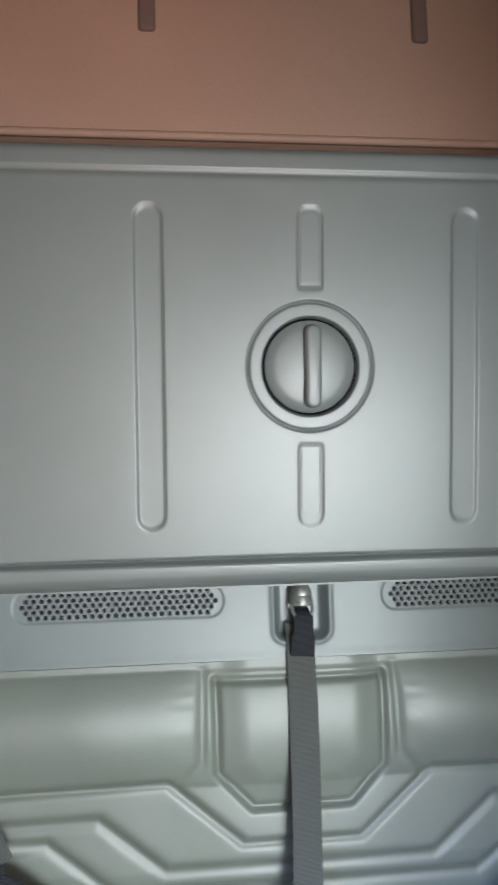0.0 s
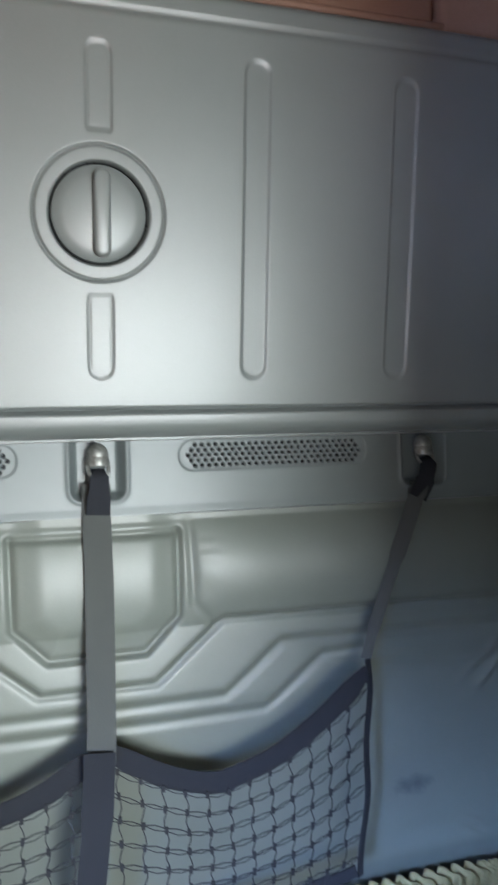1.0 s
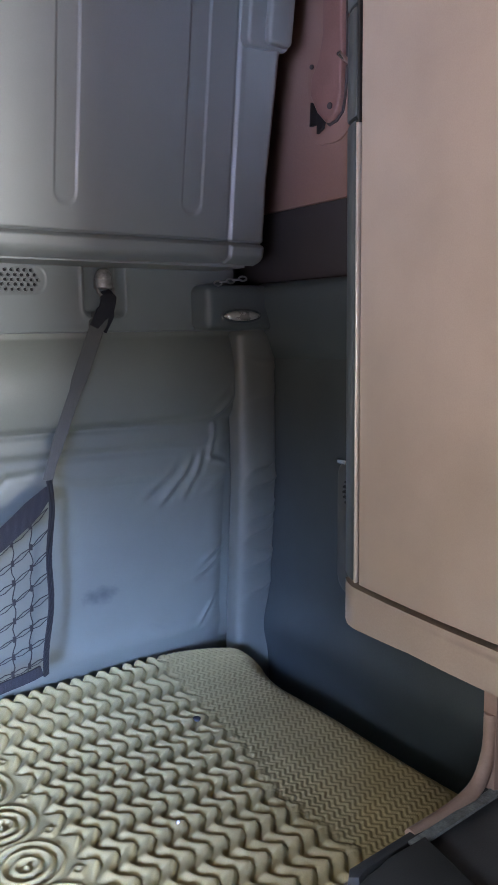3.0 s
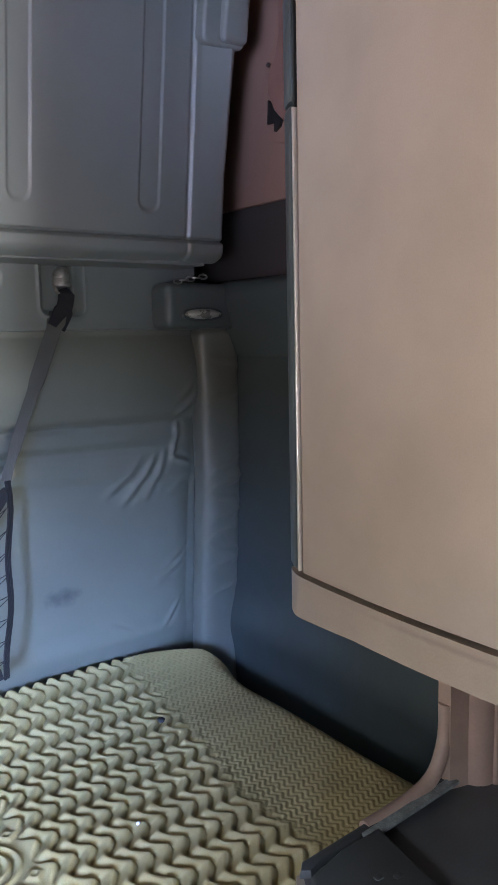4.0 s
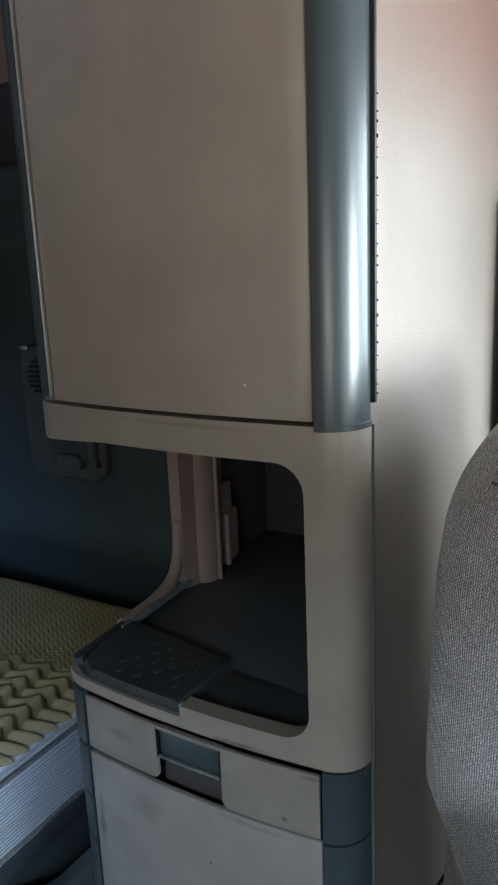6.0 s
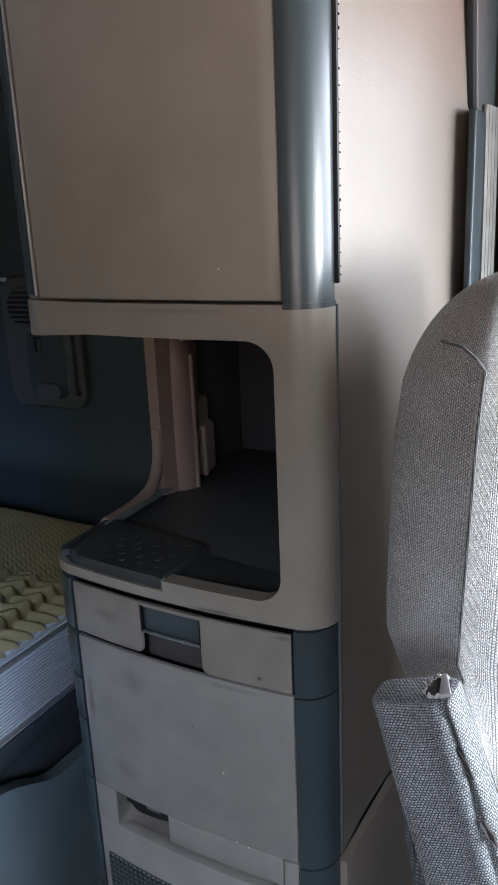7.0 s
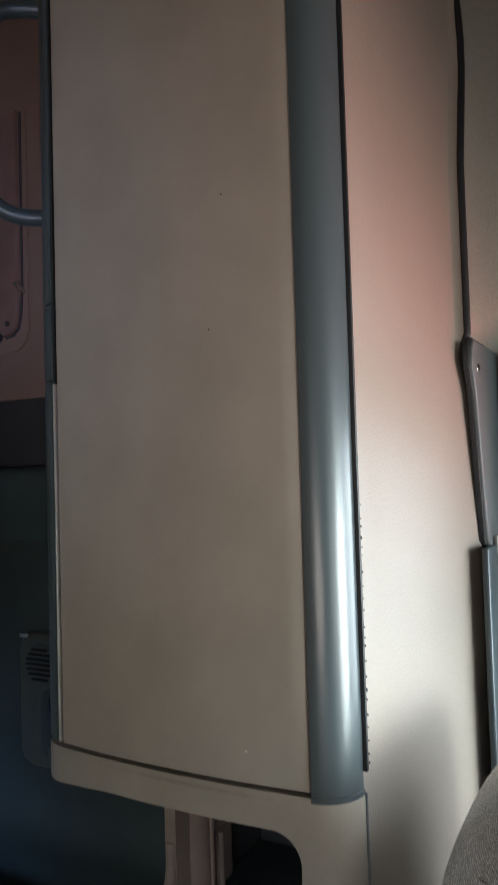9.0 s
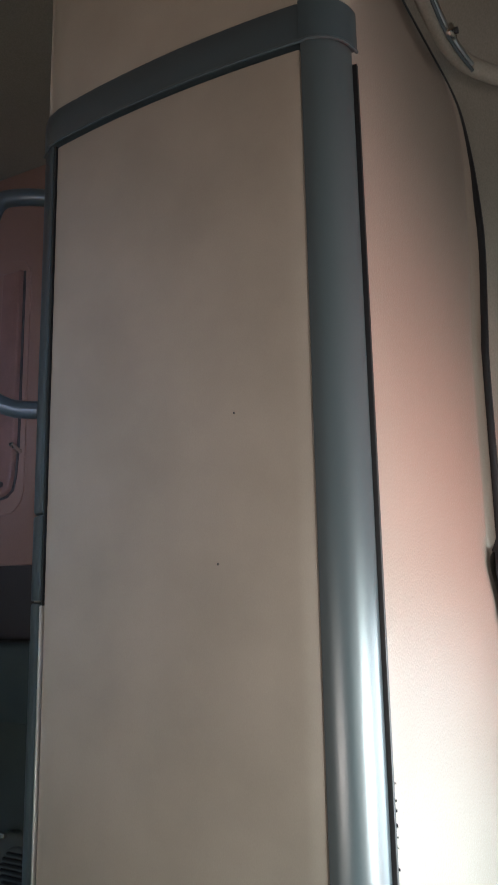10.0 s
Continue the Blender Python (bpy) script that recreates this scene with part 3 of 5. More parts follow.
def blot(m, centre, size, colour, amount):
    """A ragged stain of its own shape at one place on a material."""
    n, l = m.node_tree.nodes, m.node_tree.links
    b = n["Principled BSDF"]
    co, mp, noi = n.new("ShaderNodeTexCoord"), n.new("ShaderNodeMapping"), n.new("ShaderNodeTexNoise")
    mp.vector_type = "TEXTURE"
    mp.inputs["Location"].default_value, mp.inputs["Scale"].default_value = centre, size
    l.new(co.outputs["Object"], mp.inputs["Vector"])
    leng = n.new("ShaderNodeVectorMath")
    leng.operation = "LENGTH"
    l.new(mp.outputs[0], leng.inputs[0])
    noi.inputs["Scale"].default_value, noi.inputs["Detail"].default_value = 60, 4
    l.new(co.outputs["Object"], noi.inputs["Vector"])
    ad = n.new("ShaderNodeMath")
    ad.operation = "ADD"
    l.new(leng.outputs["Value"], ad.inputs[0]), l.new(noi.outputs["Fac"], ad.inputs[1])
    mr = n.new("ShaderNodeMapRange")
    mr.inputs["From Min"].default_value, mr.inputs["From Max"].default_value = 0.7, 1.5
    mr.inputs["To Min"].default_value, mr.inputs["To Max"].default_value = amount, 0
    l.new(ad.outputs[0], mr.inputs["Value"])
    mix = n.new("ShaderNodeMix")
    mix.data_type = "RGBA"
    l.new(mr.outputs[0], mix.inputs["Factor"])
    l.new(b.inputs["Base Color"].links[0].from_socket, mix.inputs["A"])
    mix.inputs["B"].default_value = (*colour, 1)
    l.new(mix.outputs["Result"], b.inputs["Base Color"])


blot(M_PAD, (0.668, 1.53, 0.848), (0.055, 0.2, 0.026), (0.05, 0.06, 0.075), 0.75)

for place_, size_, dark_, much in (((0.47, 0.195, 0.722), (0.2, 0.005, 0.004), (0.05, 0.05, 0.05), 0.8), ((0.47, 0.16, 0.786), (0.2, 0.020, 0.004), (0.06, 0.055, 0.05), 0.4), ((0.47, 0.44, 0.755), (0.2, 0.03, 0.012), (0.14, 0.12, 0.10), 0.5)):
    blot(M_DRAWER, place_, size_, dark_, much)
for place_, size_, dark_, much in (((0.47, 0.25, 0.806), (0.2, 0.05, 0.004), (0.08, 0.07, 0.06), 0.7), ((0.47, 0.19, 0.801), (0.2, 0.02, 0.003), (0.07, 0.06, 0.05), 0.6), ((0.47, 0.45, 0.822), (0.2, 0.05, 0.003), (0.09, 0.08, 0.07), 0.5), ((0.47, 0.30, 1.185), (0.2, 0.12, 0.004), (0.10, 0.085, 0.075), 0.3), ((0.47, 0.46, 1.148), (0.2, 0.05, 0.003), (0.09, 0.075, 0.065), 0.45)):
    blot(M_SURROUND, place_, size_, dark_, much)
for place_, size_, dark_, much in (((0.47, 0.40, 0.66), (0.2, 0.030, 0.030), (0.12, 0.11, 0.10), 0.45), ((0.47, 0.49, 0.60), (0.2, 0.008, 0.05), (0.07, 0.07, 0.07), 0.6), ((0.47, 0.43, 0.50), (0.2, 0.035, 0.02), (0.13, 0.12, 0.115), 0.4), ((0.47, 0.24, 0.697), (0.2, 0.06, 0.005), (0.08, 0.08, 0.075), 0.28)):
    blot(M_GREY_DOOR, place_, size_, dark_, much)

# ---- corner bolster ----
def bolster_face(a, v):
    fold = 0.0022 * bulk_noise(a * 0.05, v, 8, 0.08)
    for zc, ac, tilt, amp in ((1.125, 5.15, 0.030, 0.0045), (1.085, 5.3, 0.026, 0.005), (1.040, 5.2, -0.02, 0.004), (1.00, 5.35, 0.024, 0.0045), (0.955, 5.1, 0.03, 0.0035), (0.905, 5.3, -0.024, 0.0045), (0.87, 5.2, 0.02, 0.0035), (0.80, 5.25, 0.03, 0.0035), (1.30, 5.3, 0.02, 0.003), (1.38, 5.4, -0.02, 0.003)):
        fold = fold + 2.3 * amp * np.exp(-((v - zc - tilt * (a - ac + 0.4)) / 0.0075) ** 2 - ((a - ac + 0.4) / 0.55) ** 2)
    r = 0.058 + fold
    r = r * (1 - 0.25 * np.clip((v - 1.445) / 0.02, 0, 1) ** 2)
    ca, sa = np.cos(a), np.sin(a)
    return 1.068 + 0.006 * np.clip((1.4 - v) / 0.7, 0, 1) + r * np.sign(ca) * np.abs(ca) ** 0.55, 1.492 + 0.04 * np.clip((1.1 - v) / 0.45, 0, 1) + 0.62 * r * np.sign(sa) * np.abs(sa) ** 0.55, v


bolster = thing("corner_bolster", "grey-green vinyl bolster roll wrinkled in the corner", "bolster")
sheet("roll", np.linspace(0, math.tau, 72), np.linspace(0.46, 1.465, 260), bolster_face, M_PAD, bolster, angle=80)
for zz, tall in ((1.462, 0.006), (0.463, 0.006)):
    part("end_welt", tube(bmesh.new(), [(1.070 + 0.045 * math.copysign(abs(math.cos(k * math.tau / 32)) ** 0.55, math.cos(k * math.tau / 32)), 1.492 + (0.04 if zz < 1 else 0) + 0.028 * math.copysign(abs(math.sin(k * math.tau / 32)) ** 0.55, math.sin(k * math.tau / 32)), zz) for k in range(32)], tall / 2, 8, True), M_PAD, bolster)
pull = thing("ledge_knob", "oval tarnished metal knob under the padded ledge", "knob")
t = bmesh.new()
bmesh.ops.create_uvsphere(t, u_segments=28, v_segments=14, radius=1, matrix=Matrix.Translation((0.992, 1.424, 1.496)) @ Matrix.Diagonal((0.052, 0.022, 0.012, 1)))
part("dome", t, M_KNOB, pull, "tarnished oval metal dome")
part("rim", tube(bmesh.new(), [(0.992 + 0.054 * math.cos(k * math.tau / 24), 1.4235, 1.495 + 0.014 * math.sin(k * math.tau / 24)) for k in range(24)], 0.004, 8, True), M_DARKWALL, pull)
chain = thing("corner_chain", "short worn metal chain at the ledge corner", "chain")
for k in range(5):
    t = bmesh.new()
    c = Vector((0.915 + 0.017 * k, 1.405, 1.568 + 0.003 * k))
    tube(t, [c + Vector((0.011 * math.cos(q * math.tau / 12), 0.005 * math.sin(q * math.tau / 12) * (k % 2), 0.005 * math.sin(q * math.tau / 12) * (1 - k % 2) )) for q in range(12)], 0.0022, 6, True)
    part("link", t, M_STEEL, chain)

# ---- cargo net with its straps ----
net = thing("cargo_net", "black cord cargo net pocket hung on grey webbing straps", "cargo net")


def ribbon(bm, pts, wide, thick=0.0022, axis=(1, 0, 0)):
    """A flat strap along points; wide is one width or one for each point."""
    pts = [Vector(p) for p in pts]
    ax = Vector(axis)
    rows = []
    for i, p in enumerate(pts):
        d = (pts[min(i + 1, len(pts) - 1)] - pts[max(i - 1, 0)]).normalized()
        side = (ax - d * ax.dot(d)).normalized()
        nrm = d.cross(side)
        w = (wide[i] if isinstance(wide, (list, tuple)) else wide) / 2
        rows.append([bm.verts.new(p + side * a * w + nrm * b * thick / 2) for a, b in ((-1, -1), (1, -1), (1, 1), (-1, 1))])
    for a, b in zip(rows, rows[1:]):
        for k in range(4):
            bm.faces.new((a[k], a[(k + 1) % 4], b[(k + 1) % 4], b[k]))
    bm.faces.new(rows[0][::-1]), bm.faces.new(rows[-1])
    return bm


part("middle_strap", ribbon(bmesh.new(), bend([(0.004, 1.498, 1.525), (0.002, 1.480, 1.46), (0.001, 1.462, 1.33), (-0.004, 1.45, 1.08), (-0.010, 1.435, 1.03)], 6), 0.051), M_WEB, net, "grey webbing strap")
part("strap_tail", ribbon(bmesh.new(), bend([(-0.010, 1.433, 1.06), (-0.022, 1.412, 0.93), (-0.045, 1.41, 0.76), (-0.06, 1.42, 0.66)], 6), [0.055] * 6 + [0.05] * 6 + [0.035] * 7), M_NETBAND, net)
part("side_strap", ribbon(bmesh.new(), bend([(0.664, 1.490, 1.505), (0.645, 1.474, 1.468), (0.588, 1.466, 1.34), (0.537, 1.462, 1.22), (0.515, 1.46, 1.158)], 6), [0.040] * 6 + [0.032] * 6 + [0.025] * 7 + [0.020] * 6, axis=(0.86, -0.4, 0.3)), M_WEB, net, "grey webbing strap, twisted")
part("side_strap", ribbon(bmesh.new(), bend([(-0.655, 1.496, 1.535), (-0.60, 1.468, 1.34), (-0.515, 1.46, 1.158)], 6), 0.045, axis=(0.86, 0.4, -0.3)), M_WEB, net, "grey webbing strap")


def hem_top(x):
    """Height of the net's upper edge: hung up at the middle strap and at both ends."""
    a = np.clip(abs(x) / 0.515, 0, 1)
    return 1.075 - 0.085 * math.sin(min(a / 0.42, 1) * math.pi / 2) * (1 - max(0, (a - 0.42) / 0.58)) ** 1.0 - 0.012 * math.sin(a * math.pi) + 0.085 * max(0, (a - 0.55) / 0.45) ** 1.7


def net_point(x, f, out=0.0):
    """A point of the hanging net: f runs from the hem (0) to the foot (1)."""
    zt, zb = hem_top(x), 0.715 + 0.02 * (abs(x) / 0.5) ** 2
    z = zt + (zb - zt) * f
    belly = 0.055 * math.sin(min(f, 1) * math.pi * 0.75) * (1 - 0.6 * (abs(x) / 0.52) ** 3)
    squeeze = 1 - 0.05 * f * (abs(x) / 0.5)
    return Vector((x * squeeze, 1.452 - belly - out + 0.05 * max(0, (1.1 - z) / 0.45) * 0.6, z))


for s in (1, -1):
    xs = [s * 0.515 * k / 26 for k in range(27)]
    part("hem", ribbon(bmesh.new(), [net_point(x, 0.045) for x in xs], [0.03] * 2 + [0.038] * 23 + [0.03, 0.02], 0.004, axis=(0.0, 0.15, 1)), M_NETBAND, net, "folded black cloth hem")
    part("end_hem", ribbon(bmesh.new(), [net_point(s * (0.515 + 0.004 * math.sin(f * 0.9)), f / 14) for f in range(15)], 0.014, 0.004, axis=(1, 0.5, 0)), M_NETBAND, net)
part("foot_hem", ribbon(bmesh.new(), [net_point(-0.5 + k / 40, 0.985 - 0.05 * abs(-0.5 + k / 40) ** 2 * 8 * 0.3, 0.004 * math.sin(k)) for k in range(41)], 0.022, 0.006, axis=(0, 0.2, 1)), M_NETBAND, net)
t = bmesh.new()
rng = random.Random(4)
COLS, ROWS_N = 25, 9
for j in range(1, ROWS_N):
    tube(t, [net_point(-0.51 + 1.02 * i / (COLS * 2), j / ROWS_N + 0.006 * math.sin(i * 0.9 + j) + 0.010 * math.cos(i * math.pi) * 0.5) for i in range(COLS * 2 + 1)], 0.0011, 4)
    tube(t, [net_point(-0.51 + 1.02 * i / (COLS * 2), j / ROWS_N + 0.016 + 0.006 * math.sin(i * 0.9 + j + 1.5) - 0.010 * math.cos(i * math.pi) * 0.5, 0.001) for i in range(COLS * 2 + 1)], 0.0009, 4)
for i in range(1, COLS):
    tube(t, [net_point(-0.51 + 1.02 * i / COLS + 0.004 * math.sin(j * 1.3 + i), 0.07 + 0.93 * j / 26) for j in range(27)], 0.0012, 4)
for i in range(1, COLS):
    for j in range(1, ROWS_N):
        c = net_point(-0.51 + 1.02 * i / COLS, j / ROWS_N + 0.008)
        box(t, c - Vector((0.0028, 0.002, 0.006)), c + Vector((0.0028, 0.002, 0.006)), 0)
tagged(part("mesh", t, M_NET, net, "knotted black cords"), kind="stuff")

for cx in STRAPS:
    b = thing("strap_buckle", "worn steel strap hook in a moulded recess", "buckle", group="net strap hooks")
    t = bmesh.new()
    bmesh.ops.create_uvsphere(t, u_segments=24, v_segments=14, radius=1, matrix=Matrix.Translation((cx, 1.494, 1.578)) @ Matrix.Diagonal((0.0195, 0.019, 0.021, 1)))
    cyl(t, (cx, 1.494, 1.557), (cx, 1.494, 1.576), 0.0215, 0.0195, 24, 0.003)
    part("hook_cap", t, M_HOOK, b, "domed steel cap")
    part("hook_pin", tube(bmesh.new(), bend([(cx - 0.018, 1.492, 1.566), (cx - 0.017, 1.482, 1.545), (cx, 1.478, 1.534), (cx + 0.017, 1.482, 1.545), (cx + 0.018, 1.492, 1.566)], 5), 0.0035, 8), M_HOOK, b)
    part("strap_loop", ribbon(bmesh.new(), bend([(cx, 1.496, 1.55), (cx, 1.474, 1.538), (cx - 0.002 - 0.012 * cx, 1.470, 1.505), (cx - 0.004 - 0.034 * cx, 1.474, 1.47)], 5), [0.024] * 5 + [0.034] * 5 + [0.042] * 6, 0.005, axis=(1, 0, 0.45 * cx)), M_NETBAND, b, "folded dark webbing end")

# ---- the bed ----
bed = thing("bed_base", "blue-grey moulded bunk base with a dark recess under the mattress", "bed base")
bm = bmesh.new()
prism(bm, [(-0.9, 0.0), (0.76, 0.0), (0.76, 0.295)] + [(0.64 - 0.02 * k, 0.300 + 0.065 * (0.5 - 0.5 * math.cos(min(1, max(0, (k - 1) / 9)) * math.pi))) for k in range(14)] + [(-0.9, 0.372)], lambda u, v, w: (u, 0.70 + w, v), 0.03, 0.006)
part("front_panel", bm, M_BASE, bed)
part("recess", box(bmesh.new(), (-0.95, 0.76, 0.0), (1.08, 1.50, 0.425), 0.005), M_TRAY, bed)
part("mattress_rail", box(bmesh.new(), (-0.95, 0.705, 0.395), (1.02, 0.80, 0.44), 0.01), M_TRAY, bed)
mattress = thing("mattress", "thick mattress in ribbed blue-grey ticking on the bunk base", "mattress")
part("ticking", box(bmesh.new(), (-0.93, 0.688, 0.442), (0.985, 1.56, 0.600), 0.028, 5), M_MATTRESS, mattress)
for zz in (0.466, 0.590):
    part("piping", tube(bmesh.new(), [(-0.90, 0.6895, zz), (0.0, 0.688, zz + 0.001), (0.945, 0.6885, zz), (0.972, 0.697, zz), (0.983, 0.725, zz), (0.984, 1.52, zz)], 0.004, 8), M_PIPING, mattress, "corded edge piping")


def tri(p):
    return np.abs((p % 1.0) - 0.5) * 2


def lobe(p):
    """One woven lobe: a slow rise and a steep fall."""
    p = p % 1.0
    return np.where(p < 0.70, np.sin(np.clip(p, 0, 0.7) / 0.70 * math.pi / 2), np.clip(np.cos(np.clip(p - 0.70, 0, 1) / 0.30 * math.pi / 2), 0, 1))


def cover_face(u, v):
    wob = 0.07 * bulk_noise(u, v, 21, 0.16)
    coarse = 0.0140 * lobe(u / 0.033 + 0.85 * (0.5 * tri(v / 0.074) + 0.25 - 0.25 * np.cos((v / 0.074 + 0.5) * math.tau)) + wob) * (0.90 + 0.10 * np.cos(v / 0.037 * math.tau))
    fine = 0.0042 * lobe(u / 0.0125 + 1.0 * tri(v / 0.026) + wob) + 0.003
    edge = 0.775 + 0.02 * np.sin(v * 11) + 0.06 * np.clip((v - 1.3) / 0.28, 0, 1) - 0.05 * np.clip((1.1 - v) / 0.3, 0, 1)
    f = step(u - edge, 0.07)
    h = coarse * f + fine * (1 - f)
    band = step(np.abs(u - 0.294) - 0.078, 0.02)
    cy = (v - 1.063) / 0.123
    k = np.round(cy)
    r = np.hypot(u - 0.294, (cy - k) * 0.123)
    motif = 0.0045 + 0.0045 * np.cos(r / 0.0195 * math.tau) * step(r - 0.062, 0.01)
    diamond = np.abs(np.abs(u - 0.294) - 0.062) + np.abs((cy - k) * 0.123 - np.sign(cy - k) * 0.0615)
    motif = motif + 0.005 * step(diamond - 0.016, 0.012) - 0.004 * step(diamond - 0.006, 0.008)
    h = h * (1 - band) + motif * band
    z = 0.609 + h + 0.044 * np.clip((v - 1.25) / 0.3, 0, 1) ** 2 + 0.006 * bulk_noise(u, v, 12, 0.5)
    z = z + 0.018 * np.clip((u - 0.8) / 0.18, 0, 1) - 0.16 * np.clip((u - 0.960) / 0.10, 0, 1) ** 2.3 - 0.05 * np.clip((0.735 - v) / 0.045, 0, 1) ** 2.0
    teeth = 0.011 * (2 * tri(u / 0.033 + 0.3 + wob) - 1) * f + 0.004 * (2 * tri(u / 0.0125) - 1) * (1 - f)
    far = np.clip((v - 1.52) / 0.06, 0, 1)
    return u, v + teeth * far - 0.03 * far ** 2 - 0.16 * np.clip((u - 0.80) / 0.22, 0, 1) ** 2.0 * np.clip((v - 1.2) / 0.38, 0, 1) ** 1.4, z - 0.02 * np.clip((v - 1.565) / 0.02, 0, 1) - 0.02 * far ** 2 * np.clip((u - 0.84) / 0.16, 0, 1)


us = np.concatenate([np.arange(-0.93, 0.10, 0.012), np.arange(0.10, 1.062, 0.0031)])
bedcover = thing("bedcover", "yellow-beige quilted bedcover with deep zigzag weave and ring motifs", "bedcover")
sheet("quilted_cloth", us, np.arange(0.690, 1.585, 0.0031), cover_face, M_COVER, bedcover, angle=80)
t = bmesh.new()
bmesh.ops.create_icosphere(t, subdivisions=2, radius=0.0042, matrix=Matrix.Translation((0.542, 1.004, 0.621)))
part("glass_bead", t, M_DUST, bedcover, "tiny white bead")
t = bmesh.new()
bmesh.ops.create_icosphere(t, subdivisions=2, radius=0.009, matrix=Matrix.Translation((0.763, 1.295, 0.617)) @ Matrix.Diagonal((1, 1.2, 0.5, 1)))
part("burn_mark", t, M_GRIME, bedcover, "small black burnt knot")

# ---- the tall cabinet ----
cab = thing("tall_cabinet", "tall beige sleeper cabinet with slate edge strips and an open shelf", "cabinet")


def front_x(y):
    """Plan line of the cabinet's bowed front."""
    return 0.472 + (y - 0.145) * 0.039 - 0.012 * (1 - ((y - 0.3375) / 0.19) ** 2) + 9.0 * max(0.0, y - 0.503) ** 2


def bowed(bm, ys, lo, hi, off=0.0, thick=0.018, bev=0.0015):
    """A panel that follows the bowed front between two heights, each a number or a function of y. off: metres proud."""
    t = bmesh.new()
    f_lo, f_hi = (lo if callable(lo) else lambda y: lo), (hi if callable(hi) else lambda y: hi)
    rows = []
    for y in ys:
        x = front_x(y) - off
        rows.append([t.verts.new(c) for c in ((x, y, f_lo(y)), (x, y, f_hi(y)), (x + thick, y, f_hi(y)), (x + thick, y, f_lo(y)))])
    for a, b in zip(rows, rows[1:]):
        for k in range(4):
            t.faces.new((a[k], a[(k + 1) % 4], b[(k + 1) % 4], b[k]))
    t.faces.new(rows[0][::-1]), t.faces.new(rows[-1])
    if bev:
        t.normal_update()
        edges = [e for e in t.edges if len(e.link_faces) == 2 and e.calc_face_angle() > 0.8]
        bmesh.ops.bevel(t, geom=edges, offset=bev, segments=2, profile=0.5, affect="EDGES")
    return add(bm, t)


def span(a, b, n=14):
    return [a + (b - a) * k / n for k in range(n + 1)]


Z_OPEN0, Z_OPEN1, Z_RIM, Z_SILL, Z_TOP = 0.833, 1.153, 0.803, 1.193, 2.255
# upper cupboard: carcass, door, edge strips
part("upper_carcass", prism(bmesh.new(), [(0.50, 0.536), (1.03, 0.548), (1.10, 0.548), (1.10, 0.112), (0.535, 0.112), (0.50, 0.15)], lambda u, v, w: (u, v, 1.165 + w), 1.48), M_BEIGE, cab)
door = part("cupboard_door", bowed(bmesh.new(), span(0.1485, 0.5035, 18), Z_SILL + 0.004, Z_TOP - 0.002, 0.0, 0.02, 0.002), M_BEIGE, cab, "bowed beige laminate cupboard door")
for y, z, r in ((0.222, 1.232, 0.0012), (0.234, 1.858, 0.0011), (0.255, 1.704, 0.0012)):
    part("speck", cyl(bmesh.new(), (front_x(y) - 0.0006, y, z), (front_x(y) + 0.001, y, z), r, n=8), M_DUST if z < 1.5 else M_GRIME, door)
part("edge_strip", bowed(bmesh.new(), span(0.509, 0.538, 4), 1.199, 1.6675, 0.003, 0.03, 0.004), M_SLATE, cab, "slate plastic edge strip")
part("edge_strip", bowed(bmesh.new(), span(0.509, 0.538, 4), 1.7725, Z_TOP + 0.004, 0.003, 0.03, 0.004), M_SLATE, cab, "slate plastic edge strip")
part("latch_bar", bowed(bmesh.new(), span(0.509, 0.537, 4), 1.6695, 1.7705, 0.003, 0.03, 0.002), M_SLATE, cab, "press-latch section of the edge strip")
part("bright_bead", bowed(bmesh.new(), span(0.5055, 0.5085, 2), 1.199, 1.664, 0.0035, 0.012, 0.001), M_BEAD, cab, "thin bright metal bead")
part("dark_bead", bowed(bmesh.new(), span(0.5055, 0.5085, 2), 1.664, Z_TOP, 0.001, 0.012, 0), M_BLACK, cab)


def corner(bm, z0, z1, x0, y0, x1, y1, out=0.0, n=10, thick=0.012, nz=1):
    """A quarter-round upright from the front edge (x0, y0) round to the side (x1, y1)."""
    t = bmesh.new()
    rows = []
    for k in range(n + 1):
        a = math.pi / 2 * k / n
        x, y = x1 - (x1 - x0) * math.cos(a), y0 - (y0 - y1) * math.sin(a)
        nx, ny = -math.cos(a), -math.sin(a)
        rows.append([t.verts.new((x + nx * o, y + ny * o, z)) for o, z in ((out, z0), (out, z1), (out - thick, z1), (out - thick, z0))])
    for a, b in zip(rows, rows[1:]):
        for k in range(4):
            t.faces.new((a[k], a[(k + 1) % 4], b[(k + 1) % 4], b[k]))
    t.faces.new(rows[0][::-1]), t.faces.new(rows[-1])
    return add(bm, t)


part("corner_strip", corner(bmesh.new(), Z_SILL - 0.002, Z_TOP + 0.006, 0.4705, 0.1465, 0.515, 0.1045), M_STRIP, cab, "rounded glossy slate corner strip")
part("corner_foot", corner(bmesh.new(), Z_SILL - 0.005, Z_SILL + 0.001, 0.4705, 0.1465, 0.515, 0.1045, 0.0015), M_STRIP, cab)
part("seal_strip", box(bmesh.new(), (0.5150, 0.0995, 1.212), (0.5205, 0.110, 2.245), 0.001), M_BLACK, cab, "black serrated seal strip")
t = bmesh.new()
rng = random.Random(9)
z = 1.22
while z < 1.50:
    box(t, (0.5195, 0.0982, z), (0.5206 + rng.random() * 0.0005, 0.101, z + 0.0010 + 0.0025 * rng.random()), 0)
    z += 0.008 + 0.012 * rng.random()
tagged(part("seal_teeth", t, M_BLACK, cab), kind="stuff")
band = bmesh.new()
bowed(band, span(0.1465, 0.5455, 18), Z_TOP + 0.006, 2.308, 0.004, 0.03, 0.004)
